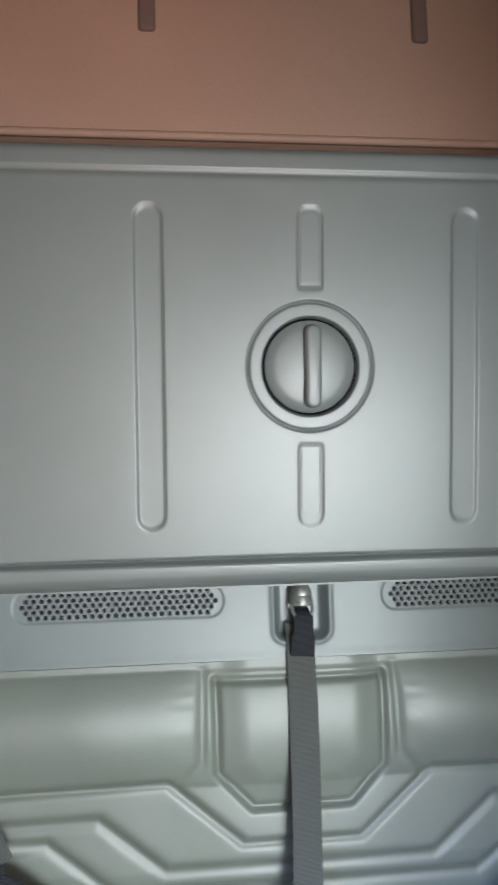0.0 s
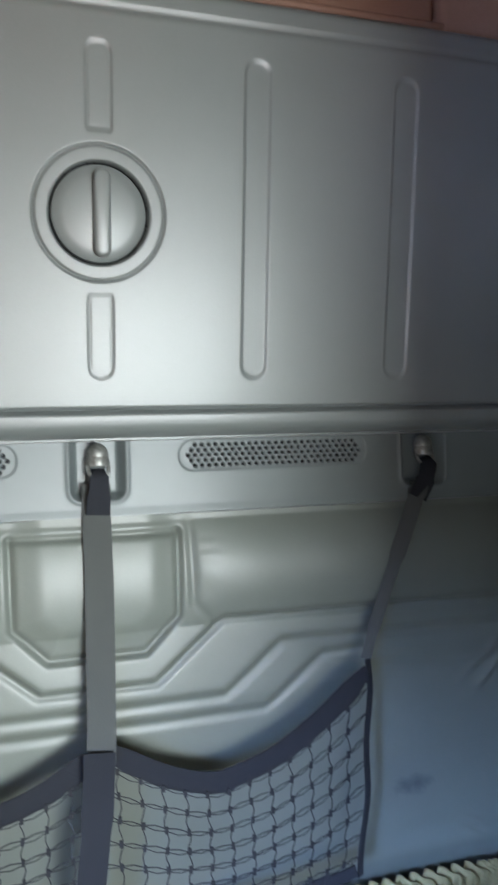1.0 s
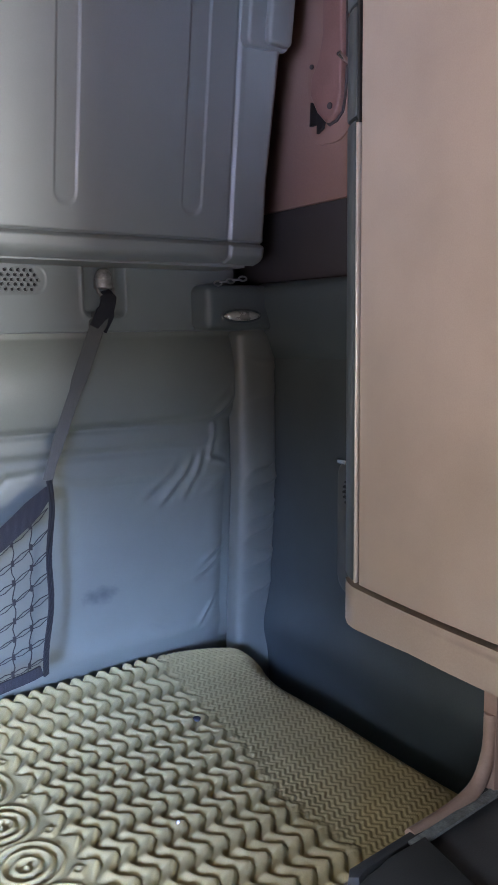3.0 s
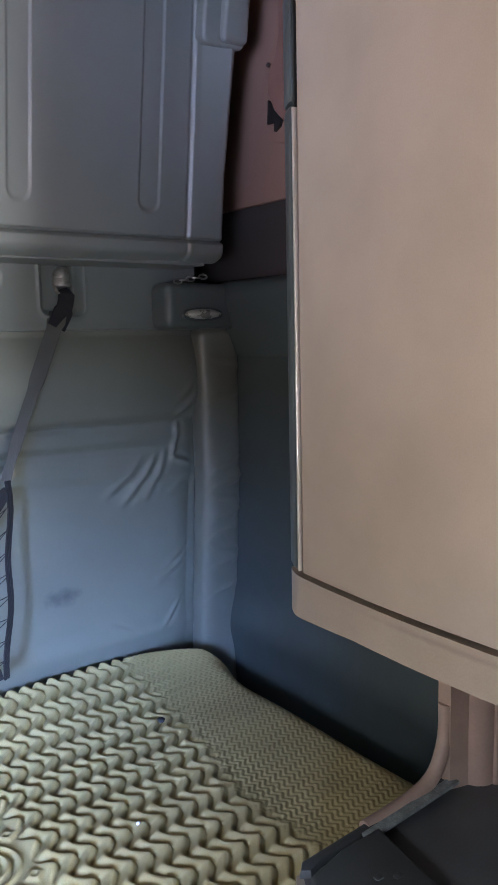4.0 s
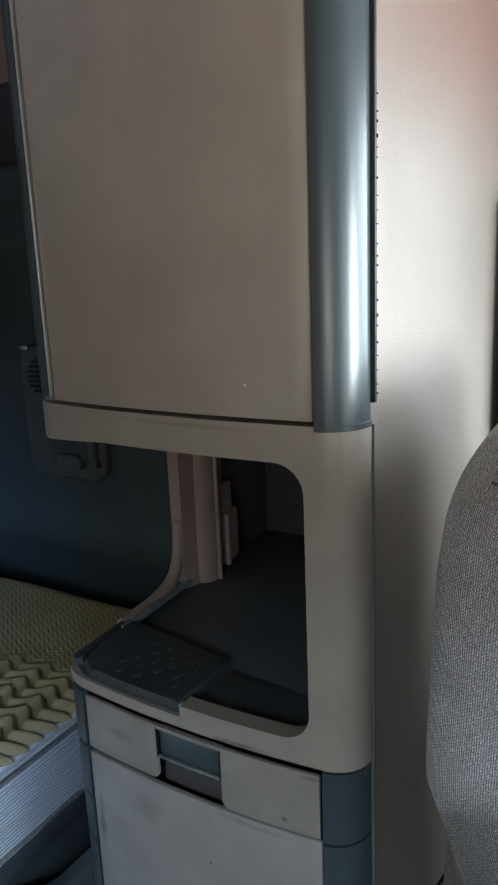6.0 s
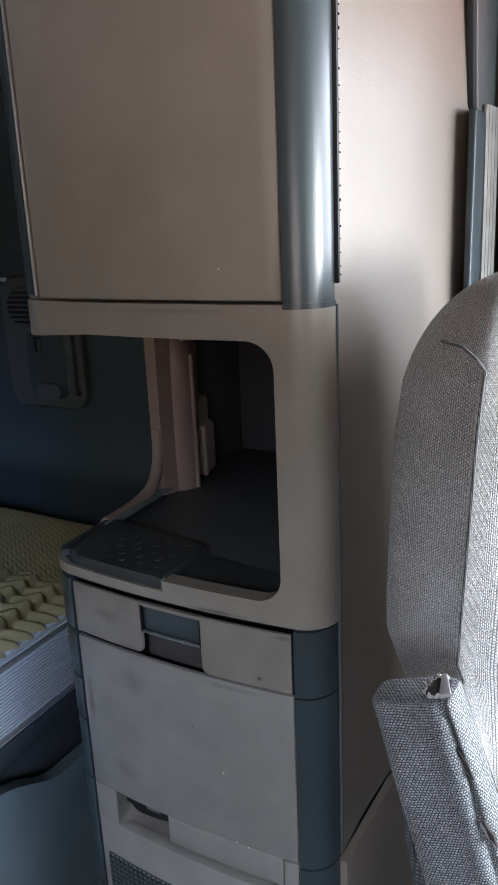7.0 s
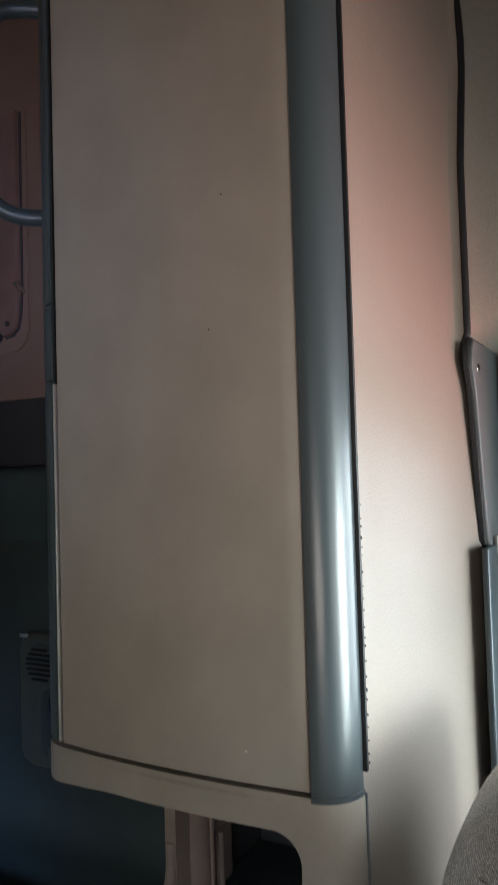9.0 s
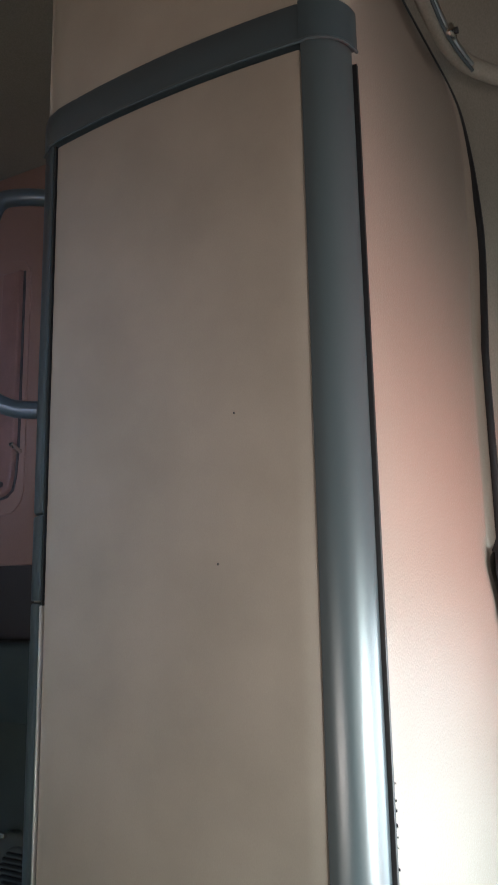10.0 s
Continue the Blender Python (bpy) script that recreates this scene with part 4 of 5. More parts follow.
part("head_band", band, M_SLATE, cab, "slate head band over the door")
part("head_corner", corner(bmesh.new(), Z_TOP + 0.006, 2.308, 0.4705, 0.1465, 0.517, 0.1025, 0.004), M_SLATE, cab)
bead_line = [(front_x(y) - 0.0035, y, Z_TOP + 0.0045) for y in span(0.5425, 0.1465, 18)] + [(0.517 - 0.0500 * math.cos(math.pi / 2 * k / 8), 0.1465 - 0.0475 * math.sin(math.pi / 2 * k / 8), Z_TOP + 0.0045) for k in range(1, 9)]
part("band_bead", tube(bmesh.new(), bead_line, 0.0020, 8), M_SLATE, cab, "thin paler bead under the head band")
part("fascia", bowed(corner(bmesh.new(), 2.3085, 2.66, 0.476, 0.1465, 0.52, 0.1045), span(0.1465, 0.5425, 14), 2.3085, 2.66, -0.003, 0.02, 0), M_BEIGE, cab, "beige fascia above the band")

# open shelf: the beige surround with its rounded window
R = 0.034
Y_JAMB = 0.1595


def open_top(y):
    k = y - Y_JAMB
    return Z_OPEN1 - 0.007 * min(1.0, max(0.0, (y - 0.42) / 0.11)) - (R - math.sqrt(max(0, R * R - (R - k) ** 2)) if k < R else 0)


def open_foot(y):
    k = y - Y_JAMB
    base = Z_OPEN0 - 0.015 * step(np.array(0.332 - y), 0.0016).item()
    return base + (R - math.sqrt(max(0, R * R - (R - k) ** 2)) if k < R else 0)


ys = [Y_JAMB + R * (1 - math.cos(math.pi / 2 * k / 10)) for k in range(11)] + span(Y_JAMB + R, 0.326, 8)[1:] + [0.3305, 0.3312, 0.3328, 0.3335] + span(0.34, 0.50, 8) + span(0.505, 0.540, 6)
surround = bmesh.new()
bowed(surround, ys, open_top, Z_SILL, 0.002, 0.024, 0.0)
bowed(surround, ys, Z_RIM, open_foot, 0.002, 0.024, 0.0)
bowed(surround, span(0.1465, Y_JAMB, 3), Z_RIM, Z_SILL, 0.002, 0.024, 0.0)
corner(surround, Z_RIM, Z_SILL - 0.005, front_x(0.1465) - 0.002, 0.1465, 0.5135, 0.1025, 0.0, 10, 0.016)
bmesh.ops.remove_doubles(surround, verts=surround.verts, dist=0.0002)
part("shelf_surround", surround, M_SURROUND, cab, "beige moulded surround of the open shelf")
part("seam_bead", box(bmesh.new(), (0.514, 0.1005, 0.45), (0.517, 0.105, 1.19), 0.0008), M_COVERPLATE, cab)
# shelf deck, rubber mat with studs, light rail, far post
deck = [(front_x(y) + 0.0035, y) for y in span(0.166, 0.505, 16)] + [(0.505, 0.534), (1.08, 0.545), (1.08, 0.125), (0.52, 0.125)]
part("shelf_deck", prism(bmesh.new(), deck, lambda u, v, w: (u, v, 0.803 + w), 0.0155, 0.001), M_DECK, cab, "black textured shelf deck")
pad_line = [(front_x(y) + 0.004, y) for y in span(0.172, 0.329, 8)]
part("deck_pad", prism(bmesh.new(), pad_line + [(0.585, 0.329), (0.565, 0.168)], lambda u, v, w: (u, v, 0.8185 + w), 0.002, 0.001), M_DECKPAD, cab, "dusty grey pad on the shelf deck")
mat_line = [(front_x(y) + 0.004, y) for y in span(0.334, 0.490, 12)]
mat_ = part("shelf_mat", prism(bmesh.new(), mat_line + [(0.500, 0.515), (0.56, 0.527), (0.625, 0.527), (0.585, 0.334)], lambda u, v, w: (u, v, 0.8165 + w), 0.0175, 0.005, 3), M_TRAY, cab, "black rubber mat with raised studs")
for i in range(6):
    for j in range(4):
        c = Vector((0.500 + 0.019 * i, 0.362 + 0.03 * j + 0.012 * (i % 2), 0.8335))
        if front_x(c.y) + 0.018 < c.x < 0.588:
            part("stud", prism(bmesh.new(), round_rect(-0.006, 0.006, -0.0045, 0.0045, 0.003, 3), lambda u, v, w: (c.x + u, c.y + v, c.z + w), 0.0014, 0.001), M_TRAY, mat_)
part("worn_edge", box(bmesh.new(), (front_x(0.333) - 0.0025, 0.3312, 0.8045), (front_x(0.333) + 0.006, 0.3332, 0.8350), 0.0008), M_RAIL, mat_, "pale worn end of the mat")
part("shelf_lip", prism(bmesh.new(), [(0.500, 0.534), (0.512, 0.545), (0.80, 0.556), (0.80, 0.540), (0.53, 0.532), (0.51, 0.526)], lambda u, v, w: (u, v, 0.803 + w), 0.026, 0.004), M_TRAY, cab)
part("light_rail", ribbon(bmesh.new(), [(0.602, 0.526, 0.8295), (0.70, 0.530, 0.8295), (0.785, 0.534, 0.8295)], 0.015, 0.004, axis=(0, 1, 0)), M_RAIL, cab, "pale scuffed rail on the deck")
post = bmesh.new()
prof = [(0.775, 0.535), (0.775, 0.556), (0.87, 0.556), (0.87, 0.535), (0.858, 0.528), (0.846, 0.532), (0.834, 0.524), (0.818, 0.532), (0.806, 0.526), (0.79, 0.530)]
prism(post, prof, lambda u, v, w: (u, v, 0.815 + w), 0.36, 0)
tube(post, bend([(0.62, 0.546, 0.822), (0.70, 0.546, 0.826), (0.752, 0.546, 0.842), (0.776, 0.546, 0.885), (0.779, 0.546, 0.94)], 6), 0.0105, 10)
part("rear_post", post, M_POST, cab, "ridged beige post at the bed side of the shelf")
t = bmesh.new()
rings = [[t.verts.new((0.833 + r * math.cos(k * math.tau / 28), 0.536 + r * math.sin(k * math.tau / 28), z)) for k in range(28)] for r, z in ((0.030, 0.816), (0.031, 0.90), (0.030, 1.05), (0.0285, 1.072), (0.024, 1.088), (0.016, 1.097), (0.008, 1.100))]
for a, b in zip(rings, rings[1:]):
    for k in range(28):
        t.faces.new((a[k], a[(k + 1) % 28], b[(k + 1) % 28], b[k]))
t.faces.new(rings[-1]), t.faces.new(rings[0][::-1])
part("round_rib", t, M_POST, cab, "broad rounded rib of the shelf post", 60)
part("round_rib", cyl(bmesh.new(), (0.8365, 0.5045, 0.816), (0.8365, 0.5045, 1.062), 0.0045, n=14, bev=0.002), M_POST, cab)
part("post_cap", cyl(cyl(bmesh.new(), (0.846, 0.528, 1.084), (0.846, 0.528, 1.122), 0.028, 0.017, 20, 0.004), (0.846, 0.528, 1.12), (0.846, 0.528, 1.165), 0.010, n=14), M_STEEL, cab, "dull metal knob on the post")
for lo, hi, bev in (((0.868, 0.515, 0.824), (0.928, 0.556, 0.925), 0.012), ((0.870, 0.520, 0.915), (0.916, 0.556, 0.975), 0.010), ((0.868, 0.524, 0.965), (0.894, 0.556, 1.08), 0.008)):
    part("post_block", box(bmesh.new(), lo, hi, bev, 3), M_POST, cab, "stepped moulded block of the post")
part("block_rib", cyl(bmesh.new(), (0.884, 0.517, 0.824), (0.884, 0.517, 0.920), 0.007, n=16, bev=0.003), M_POST, cab)
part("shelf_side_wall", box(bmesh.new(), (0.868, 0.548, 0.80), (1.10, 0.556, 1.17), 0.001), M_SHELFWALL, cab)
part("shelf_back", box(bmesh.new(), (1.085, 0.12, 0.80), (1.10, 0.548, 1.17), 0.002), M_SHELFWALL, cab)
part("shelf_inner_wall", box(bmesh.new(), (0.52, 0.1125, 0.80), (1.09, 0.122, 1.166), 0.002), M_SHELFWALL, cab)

# lower unit
part("lower_carcass", prism(bmesh.new(), [(0.505, 0.535), (1.10, 0.545), (1.10, 0.115), (0.535, 0.115), (0.505, 0.15)], lambda u, v, w: (u, v, w), 0.795), M_BLACK, cab)
P0, P1 = 0.2785, 0.3755


drawer = bmesh.new()
def eased(edge, base, r=0.010):
    """A lower edge that rounds up towards one end."""
    return lambda y: base + (r - math.sqrt(max(0.0, r * r - (r - abs(y - edge)) ** 2)) if abs(y - edge) < r else 0.0)


bowed(drawer, span(0.1505, P0 - 0.011, 8) + [P0 - 0.010 * math.cos(math.pi / 2 * k / 6) for k in range(7)], eased(P0, 0.7085), 0.7915, 0.0, 0.006, 0.0012)
bowed(drawer, span(P0, P1, 6), 0.7865, 0.7915, 0.0, 0.006, 0.0)
bowed(drawer, [P1 + 0.010 * math.sin(math.pi / 2 * k / 6) ** 2 for k in range(7)] + span(P1 + 0.011, 0.5035, 8), eased(P1, 0.7125), 0.7915, 0.0, 0.006, 0.0012)
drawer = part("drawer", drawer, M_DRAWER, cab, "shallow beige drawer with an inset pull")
part("pull", bowed(bmesh.new(), span(P0 + 0.002, P1 - 0.002, 6), 0.749, 0.786, -0.004, 0.012, 0.002), M_SLATE, drawer, "slate finger pull")
for y0, y1, z0, z1 in ((P0, P0 + 0.0014, 0.746, 0.7865), (P1 - 0.0014, P1, 0.746, 0.7865), (P0 + 0.0014, P1 - 0.0014, 0.7465, 0.7482)):
    part("pull_rim", bowed(bmesh.new(), span(y0, y1, 4), z0, z1, 0.0008, 0.006, 0.0004), M_BLACK if z1 > 0.76 else M_RAIL, drawer, "" if z1 > 0.76 else "pale worn lower edge of the pull")
part("pull_recess", bowed(bmesh.new(), span(P0 + 0.001, P1 - 0.001, 6), 0.705, 0.7495, -0.014, 0.012, 0), M_BAND, drawer)
ldoor = bmesh.new()
bowed(ldoor, span(0.1485, 0.5035, 16), 0.447, 0.7055, 0.0005, 0.008, 0.002)
bowed(ldoor, span(0.171, 0.357, 8), lambda y: 0.401, 0.4475, 0.0005, 0.02, 0.0015)
ldoor = part("lower_door", ldoor, M_GREY_DOOR, cab, "scuffed grey-beige lower door with a dropped tab")
for y, z in ((0.30, 0.62), (0.255, 0.56), (0.24, 0.45), (0.222, 0.447)):
    part("speck", cyl(bmesh.new(), (front_x(y) - 0.001, y, z), (front_x(y) + 0.001, y, z), 0.0014, n=8), M_DUST if z < 0.6 else M_GRIME, ldoor)
part("latch_slot", bowed(bmesh.new(), span(0.357, 0.448, 6), 0.424, 0.4455, -0.012, 0.02, 0), M_BLACK, cab)
part("latch_tongue", bowed(bmesh.new(), span(0.378, 0.405, 4), 0.432, 0.4415, -0.008, 0.008, 0.002), M_STEEL, cab, "worn bare latch tongue")
kick = bmesh.new()
bowed(kick, span(0.1485, 0.5035, 16), 0.0, 0.384, 0.0, 0.02, 0.002)
bowed(kick, span(0.1485, 0.169, 3), 0.384, 0.444, 0.0, 0.02, 0.001)
bowed(kick, span(0.462, 0.5035, 3), 0.384, 0.446, 0.0, 0.02, 0.001)
kick = part("kick_panel", kick, M_GREY_DOOR, cab, "grey-beige kick panel with a scooped grip")


def scoop_face(u, v):
    """The hollow of the grip: a quarter pipe with rounded ends. u along y, v from the lip inwards and up."""
    deep = 0.048 * (1 - np.abs((u - 0.3155) / 0.1466) ** 10) ** 0.5
    x = 0.472 + (u - 0.145) * 0.039 - 0.012 * (1 - ((u - 0.3375) / 0.19) ** 2)
    return x + deep * np.sin(v * math.pi / 2) + 0.0005, u, 0.3835 - 0.004 * np.sin(np.clip(v * 3, 0, 1) * math.pi) + 0.066 * v ** 2.6


# the scoop's own shadow is painted with a darker grey-brown
sheet("grip_scoop", 0.3155 + 0.1465 * np.sin(np.linspace(-math.pi / 2, math.pi / 2, 60)), np.linspace(0, 1, 16), scoop_face, M_GRIP_SHADE, kick, "hollow of the grip, its shade put into the colour", angle=80)


def grille_hole(u, v):
    i, j = np.round((u - 0.34) / 0.0095), np.round((v - 0.2) / 0.0095)
    return np.maximum(np.abs(u - 0.34 - i * 0.0095), np.abs(v - 0.2 - j * 0.0095))


GY, GZ = np.arange(0.33, 0.4945, 0.0019), np.arange(0.13, 0.322, 0.0019)


def grille_face(u, v):
    h = 0.0035 - 0.009 * step(grille_hole(u, v) - 0.0028, 0.002) - 0.006 * step(0.0 - d_box(u, v, 0.412, 0.226, 0.081, 0.095, 0.006) - 0.002, 0.004)
    return 0.472 + (u - 0.145) * 0.039 - 0.012 * (1 - ((u - 0.3375) / 0.19) ** 2) - h, u, v


sheet("speaker_grille", GY, GZ, grille_face, M_SLATE, kick, "dark perforated grille", second=M_BLACK, pick=lambda u, v: grille_hole(u, v) < 0.0028, angle=60)
z = 0.7985
for z0 in (0.7125, 0.632, 0.556, 0.449, 0.24, 0.02):
    part("edge_cap", bowed(bmesh.new(), span(0.507, 0.5375, 4), z0, z - 0.003, 0.001 + 0.002 * random.random(), 0.03, 0.004), M_SLATE, cab, "slate edge cap")
    z = z0
for z0, z1 in ((0.7065, 0.7985), (0.442, 0.7035), (0.02, 0.438)):
    part("corner_cap", corner(bmesh.new(), z0, z1, 0.4715, 0.1465, 0.515, 0.1055), M_SLATE, cab, "slate corner cap")

# grab handle on the bed side
grab = thing("grab_handle", "dark tubular grab handle bolted to the cabinet's bed side", "grab handle")
part("bar", tube(bmesh.new(), bend([(0.60, 0.545, 2.241), (0.575, 0.575, 2.241), (0.54, 0.62, 2.241), (0.515, 0.645, 2.224), (0.507, 0.652, 2.16), (0.507, 0.652, 1.98), (0.515, 0.645, 1.944), (0.54, 0.62, 1.927), (0.575, 0.575, 1.927), (0.60, 0.545, 1.927)], 5), 0.0125, 12), M_SLATE, grab)
for zz in (2.241, 1.927):
    part("foot", cyl(bmesh.new(), (0.60, 0.541, zz), (0.60, 0.55, zz), 0.024, n=20, bev=0.002), M_SLATE, grab)

# ---- the moulded panel between cabinet and door, with the door pillar ----
pillar = thing("door_pillar_lining", "glossy beige moulded panel curving into the door pillar", "wall panel", kind="structure")


EDGE_Z = [0.0, 1.60, 1.68, 2.00, 2.15, 2.30, 2.36, 2.40, 2.425, 2.445, 2.46, 2.48, 2.50]
EDGE_X = [0.950, 0.950, 0.880, 0.880, 0.898, 0.900, 0.893, 0.880, 0.852, 0.805, 0.75, 0.66, 0.55]


FINE_Z = np.linspace(-0.5, 3.0, 701)
bell = np.exp(-np.linspace(-2.2, 2.2, 17) ** 2)
FINE_X = np.convolve(np.interp(FINE_Z, EDGE_Z, EDGE_X), bell / bell.sum(), "same")


def side_edge(z):
    """How far the panel runs towards the door at a height; it swings in under the roof."""
    return np.interp(z, FINE_Z, FINE_X)


def panel_y(x, z=2.0):
    """The panel bows forward towards the door; above the belt cover its edge rolls up to the seal."""
    k = np.clip((x - 0.58) / 0.30, 0, 1.2)
    roll = np.clip((z - 1.715) / 0.02, 0, 1) * np.clip((2.44 - z) / 0.24, 0, 1)
    return 0.1055 - 0.034 * k ** 1.8 - 0.012 * np.clip((x - side_edge(z) + 0.008) / 0.008, 0, 1.2) ** 2 * roll


def panel_face(u, v):
    x = 0.5165 + (side_edge(v) - 0.5165) * u
    return x, panel_y(x, v), v


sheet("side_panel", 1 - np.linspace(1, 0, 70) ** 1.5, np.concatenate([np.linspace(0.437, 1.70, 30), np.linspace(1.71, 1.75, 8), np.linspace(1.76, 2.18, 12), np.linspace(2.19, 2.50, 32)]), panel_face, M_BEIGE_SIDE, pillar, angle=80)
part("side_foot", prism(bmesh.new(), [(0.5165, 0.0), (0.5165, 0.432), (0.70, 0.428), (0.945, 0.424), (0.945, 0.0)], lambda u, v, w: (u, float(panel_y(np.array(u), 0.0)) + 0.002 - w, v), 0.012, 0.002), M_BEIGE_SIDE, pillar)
part("panel_core", box(bmesh.new(), (0.53, 0.1075, 0.0), (1.14, 0.1120, TOP), 0), M_BLACK, pillar)
rim_z = np.concatenate([np.linspace(0.0, 2.18, 120), np.linspace(2.185, 2.50, 64)])
rim_x = side_edge(rim_z)
part("door_seal", tube(bmesh.new(), [(float(x) + 0.004, float(panel_y(x, z)) - 0.002, float(z)) for x, z in zip(rim_x, rim_z) if z > 1.72 and x > 0.70], [0.0062 * min(1.0, 0.25 + max(0.0, 2.42 - float(z)) / 0.25) for x, z in zip(rim_x, rim_z) if z > 1.72 and x > 0.70], 10), M_BLACK, pillar, "black rubber door seal")
run = np.linspace(0, 1, len(rim_z))
rim_turn = np.arctan2(-np.gradient(rim_x), np.gradient(rim_z))


def jamb_face(u, v):
    """The lining beyond the seal: out from the rim and forward towards the door."""
    x, z, a = np.interp(u, run, rim_x), np.interp(u, run, rim_z), np.interp(u, run, rim_turn)
    return x + np.cos(a) * 0.24 * v ** 0.9, panel_y(x, z) + 0.004 * (1 - np.clip((z - 1.735) / 0.03, 0, 1)) - 0.25 * v ** 1.3 * (0.10 + 0.90 * np.clip((z - 1.735) / 0.05, 0, 1)), z + np.sin(a) * 0.24 * v ** 0.9


sheet("jamb", run, np.linspace(0, 1, 14), jamb_face, M_HEADLINER, pillar, "beige lining beyond the seal", angle=80)
part("lower_jamb_trim", box(bmesh.new(), (0.885, 0.040, 0.75), (0.950, 0.051, 1.418), 0.004, 3), M_SLATE, pillar, "slate lower pillar trim")

# mostly hidden post, added to keep the right window's light off panel and belts
part("pillar_light_block", box(bmesh.new(), (1.035, -0.19, 0.0), (1.14, 0.030, 1.73), 0.02, 4), M_HEADLINER, pillar, "beige door pillar below the belt cover, added to block window light")

cover_ = thing("belt_cover", "grey plastic seat belt anchor cover screwed to the pillar", "belt cover")
outline = [(0.864, 1.690), (0.867, 1.716), (0.878, 1.730), (1.05, 1.730), (1.05, 1.416), (0.934, 1.416), (0.922, 1.428), (0.882, 1.65)]
part("shell", prism(bmesh.new(), outline, lambda u, v, w: (u + 0.006, 0.058 - w, v), 0.010, 0.003, 3), M_COVERPLATE, cover_)
part("gasket", prism(bmesh.new(), [(u - 0.003 if u < 0.95 else u, v + (0.005 if v > 1.6 else -0.002)) for u, v in outline], lambda u, v, w: (u + 0.006, 0.062 - w, v), 0.009, 0.003), M_BLACK, cover_)
scr = part("screw", cyl(bmesh.new(), (0.900, 0.050, 1.688), (0.900, 0.045, 1.688), 0.0075, n=16, bev=0.002), M_CHROME, cover_)
part("screw_slot", box(bmesh.new(), (0.895, 0.0442, 1.6868), (0.905, 0.0454, 1.6892), 0), M_BLACK, scr)
belt = thing("seat_belt", "striped grey and beige seat belt webbing hanging from the pillar", "seat belt")
for x, y in ((0.964, 0.043), (0.983, 0.042), (1.002, 0.041), (1.021, 0.040)):
    part("webbing", ribbon(bmesh.new(), bend([(x, y, 1.43), (x - 0.004, y - 0.003, 1.2), (x - 0.012, y - 0.004, 0.95), (x - 0.02, y, 0.72)], 6), 0.0135, 0.004, axis=(1, -0.12, 0)), M_BELT, belt)

# roof trim by the door
trim = thing("roof_trim", "pale roof edge trim rail with a metal clip", "trim", kind="structure")
T_RAIL = [(0.506, 0.076, 2.518), (0.626, 0.066, 2.465), (0.721, 0.056, 2.425), (0.781, 0.036, 2.398), (0.826, -0.009, 2.383)]
part("rail", tube(bmesh.new(), bend(T_RAIL, 8), 0.013, 12), M_HEADLINER, trim)
for drop, wide, mat in ((0.010, 0.0035, M_STEEL), (0.020, 0.0025, M_SLATE)):
    part("groove", tube(bmesh.new(), bend([(x, y - 0.012, z - drop) for x, y, z in T_RAIL[:4]], 8), wide, 8), mat, trim)
clip_ = part("clip", box(bmesh.new(), (0.718, 0.033, 2.402), (0.742, 0.047, 2.417), 0.004), M_CHROME, trim)
part("clip_screw", cyl(bmesh.new(), (0.730, 0.034, 2.409), (0.730, 0.029, 2.409), 0.0045, n=14, bev=0.001), M_BLACK, clip_)

# ---- fixtures on the sleeper's side wall ----
lever = thing("wall_lever", "long tan bunk release lever pivoted on the side wall", "lever")
part("back_plate", prism(bmesh.new(), round_rect(1.165, 1.315, 1.86, 2.50, 0.06, 8), lambda u, v, w: (1.107 - w, u, v), 0.006, 0.002), M_TAN_SHADED, lever)
BLADE = [(1.215, 1.905), (1.235, 1.900), (1.262, 1.925), (1.285, 1.965), (1.282, 2.00), (1.258, 2.035), (1.245, 2.08), (1.243, 2.46), (1.185, 2.46), (1.185, 2.02), (1.19, 1.95), (1.198, 1.918)]


def outset(pts, d):
    """An outline grown by d on all sides."""
    out = []
    for i, p in enumerate(pts):
        a, b = Vector(pts[i - 1]), Vector(pts[(i + 1) % len(pts)])
        k = (b - a).normalized()
        out.append((p[0] + k.y * d, p[1] - k.x * d))
    return out


part("blade_recess", prism(bmesh.new(), outset(BLADE, 0.006), lambda u, v, w: (1.1012 - w, u, v), 0.003, 0), M_BAND, lever, "dark gap round the blade")
part("blade", prism(bmesh.new(), BLADE, lambda u, v, w: (1.100 - w, u, v), 0.016, 0.005, 3), M_LEVER, lever, "pink-brown painted lever blade")
part("pivot", cyl(bmesh.new(), (1.088, 1.218, 1.930), (1.080, 1.218, 1.930), 0.007, n=14, bev=0.002), M_BAND, lever)
part("pivot", cyl(bmesh.new(), (1.102, 1.295, 2.03), (1.096, 1.295, 2.03), 0.005, n=12, bev=0.001), M_BAND, lever)
part("catch_tooth", prism(bmesh.new(), [(1.292, 1.955), (1.296, 1.905), (1.272, 1.905), (1.272, 1.885), (1.254, 1.893), (1.248, 1.91), (1.27, 1.935)], lambda u, v, w: (1.1 - w, u, v), 0.008, 0.001), M_BLACK, lever, "black catch tooth")
part("stop_pin", cyl(bmesh.new(), (1.10, 1.176, 2.005), (1.065, 1.172, 2.02), 0.006, n=12, bev=0.002), M_CHROME, lever)

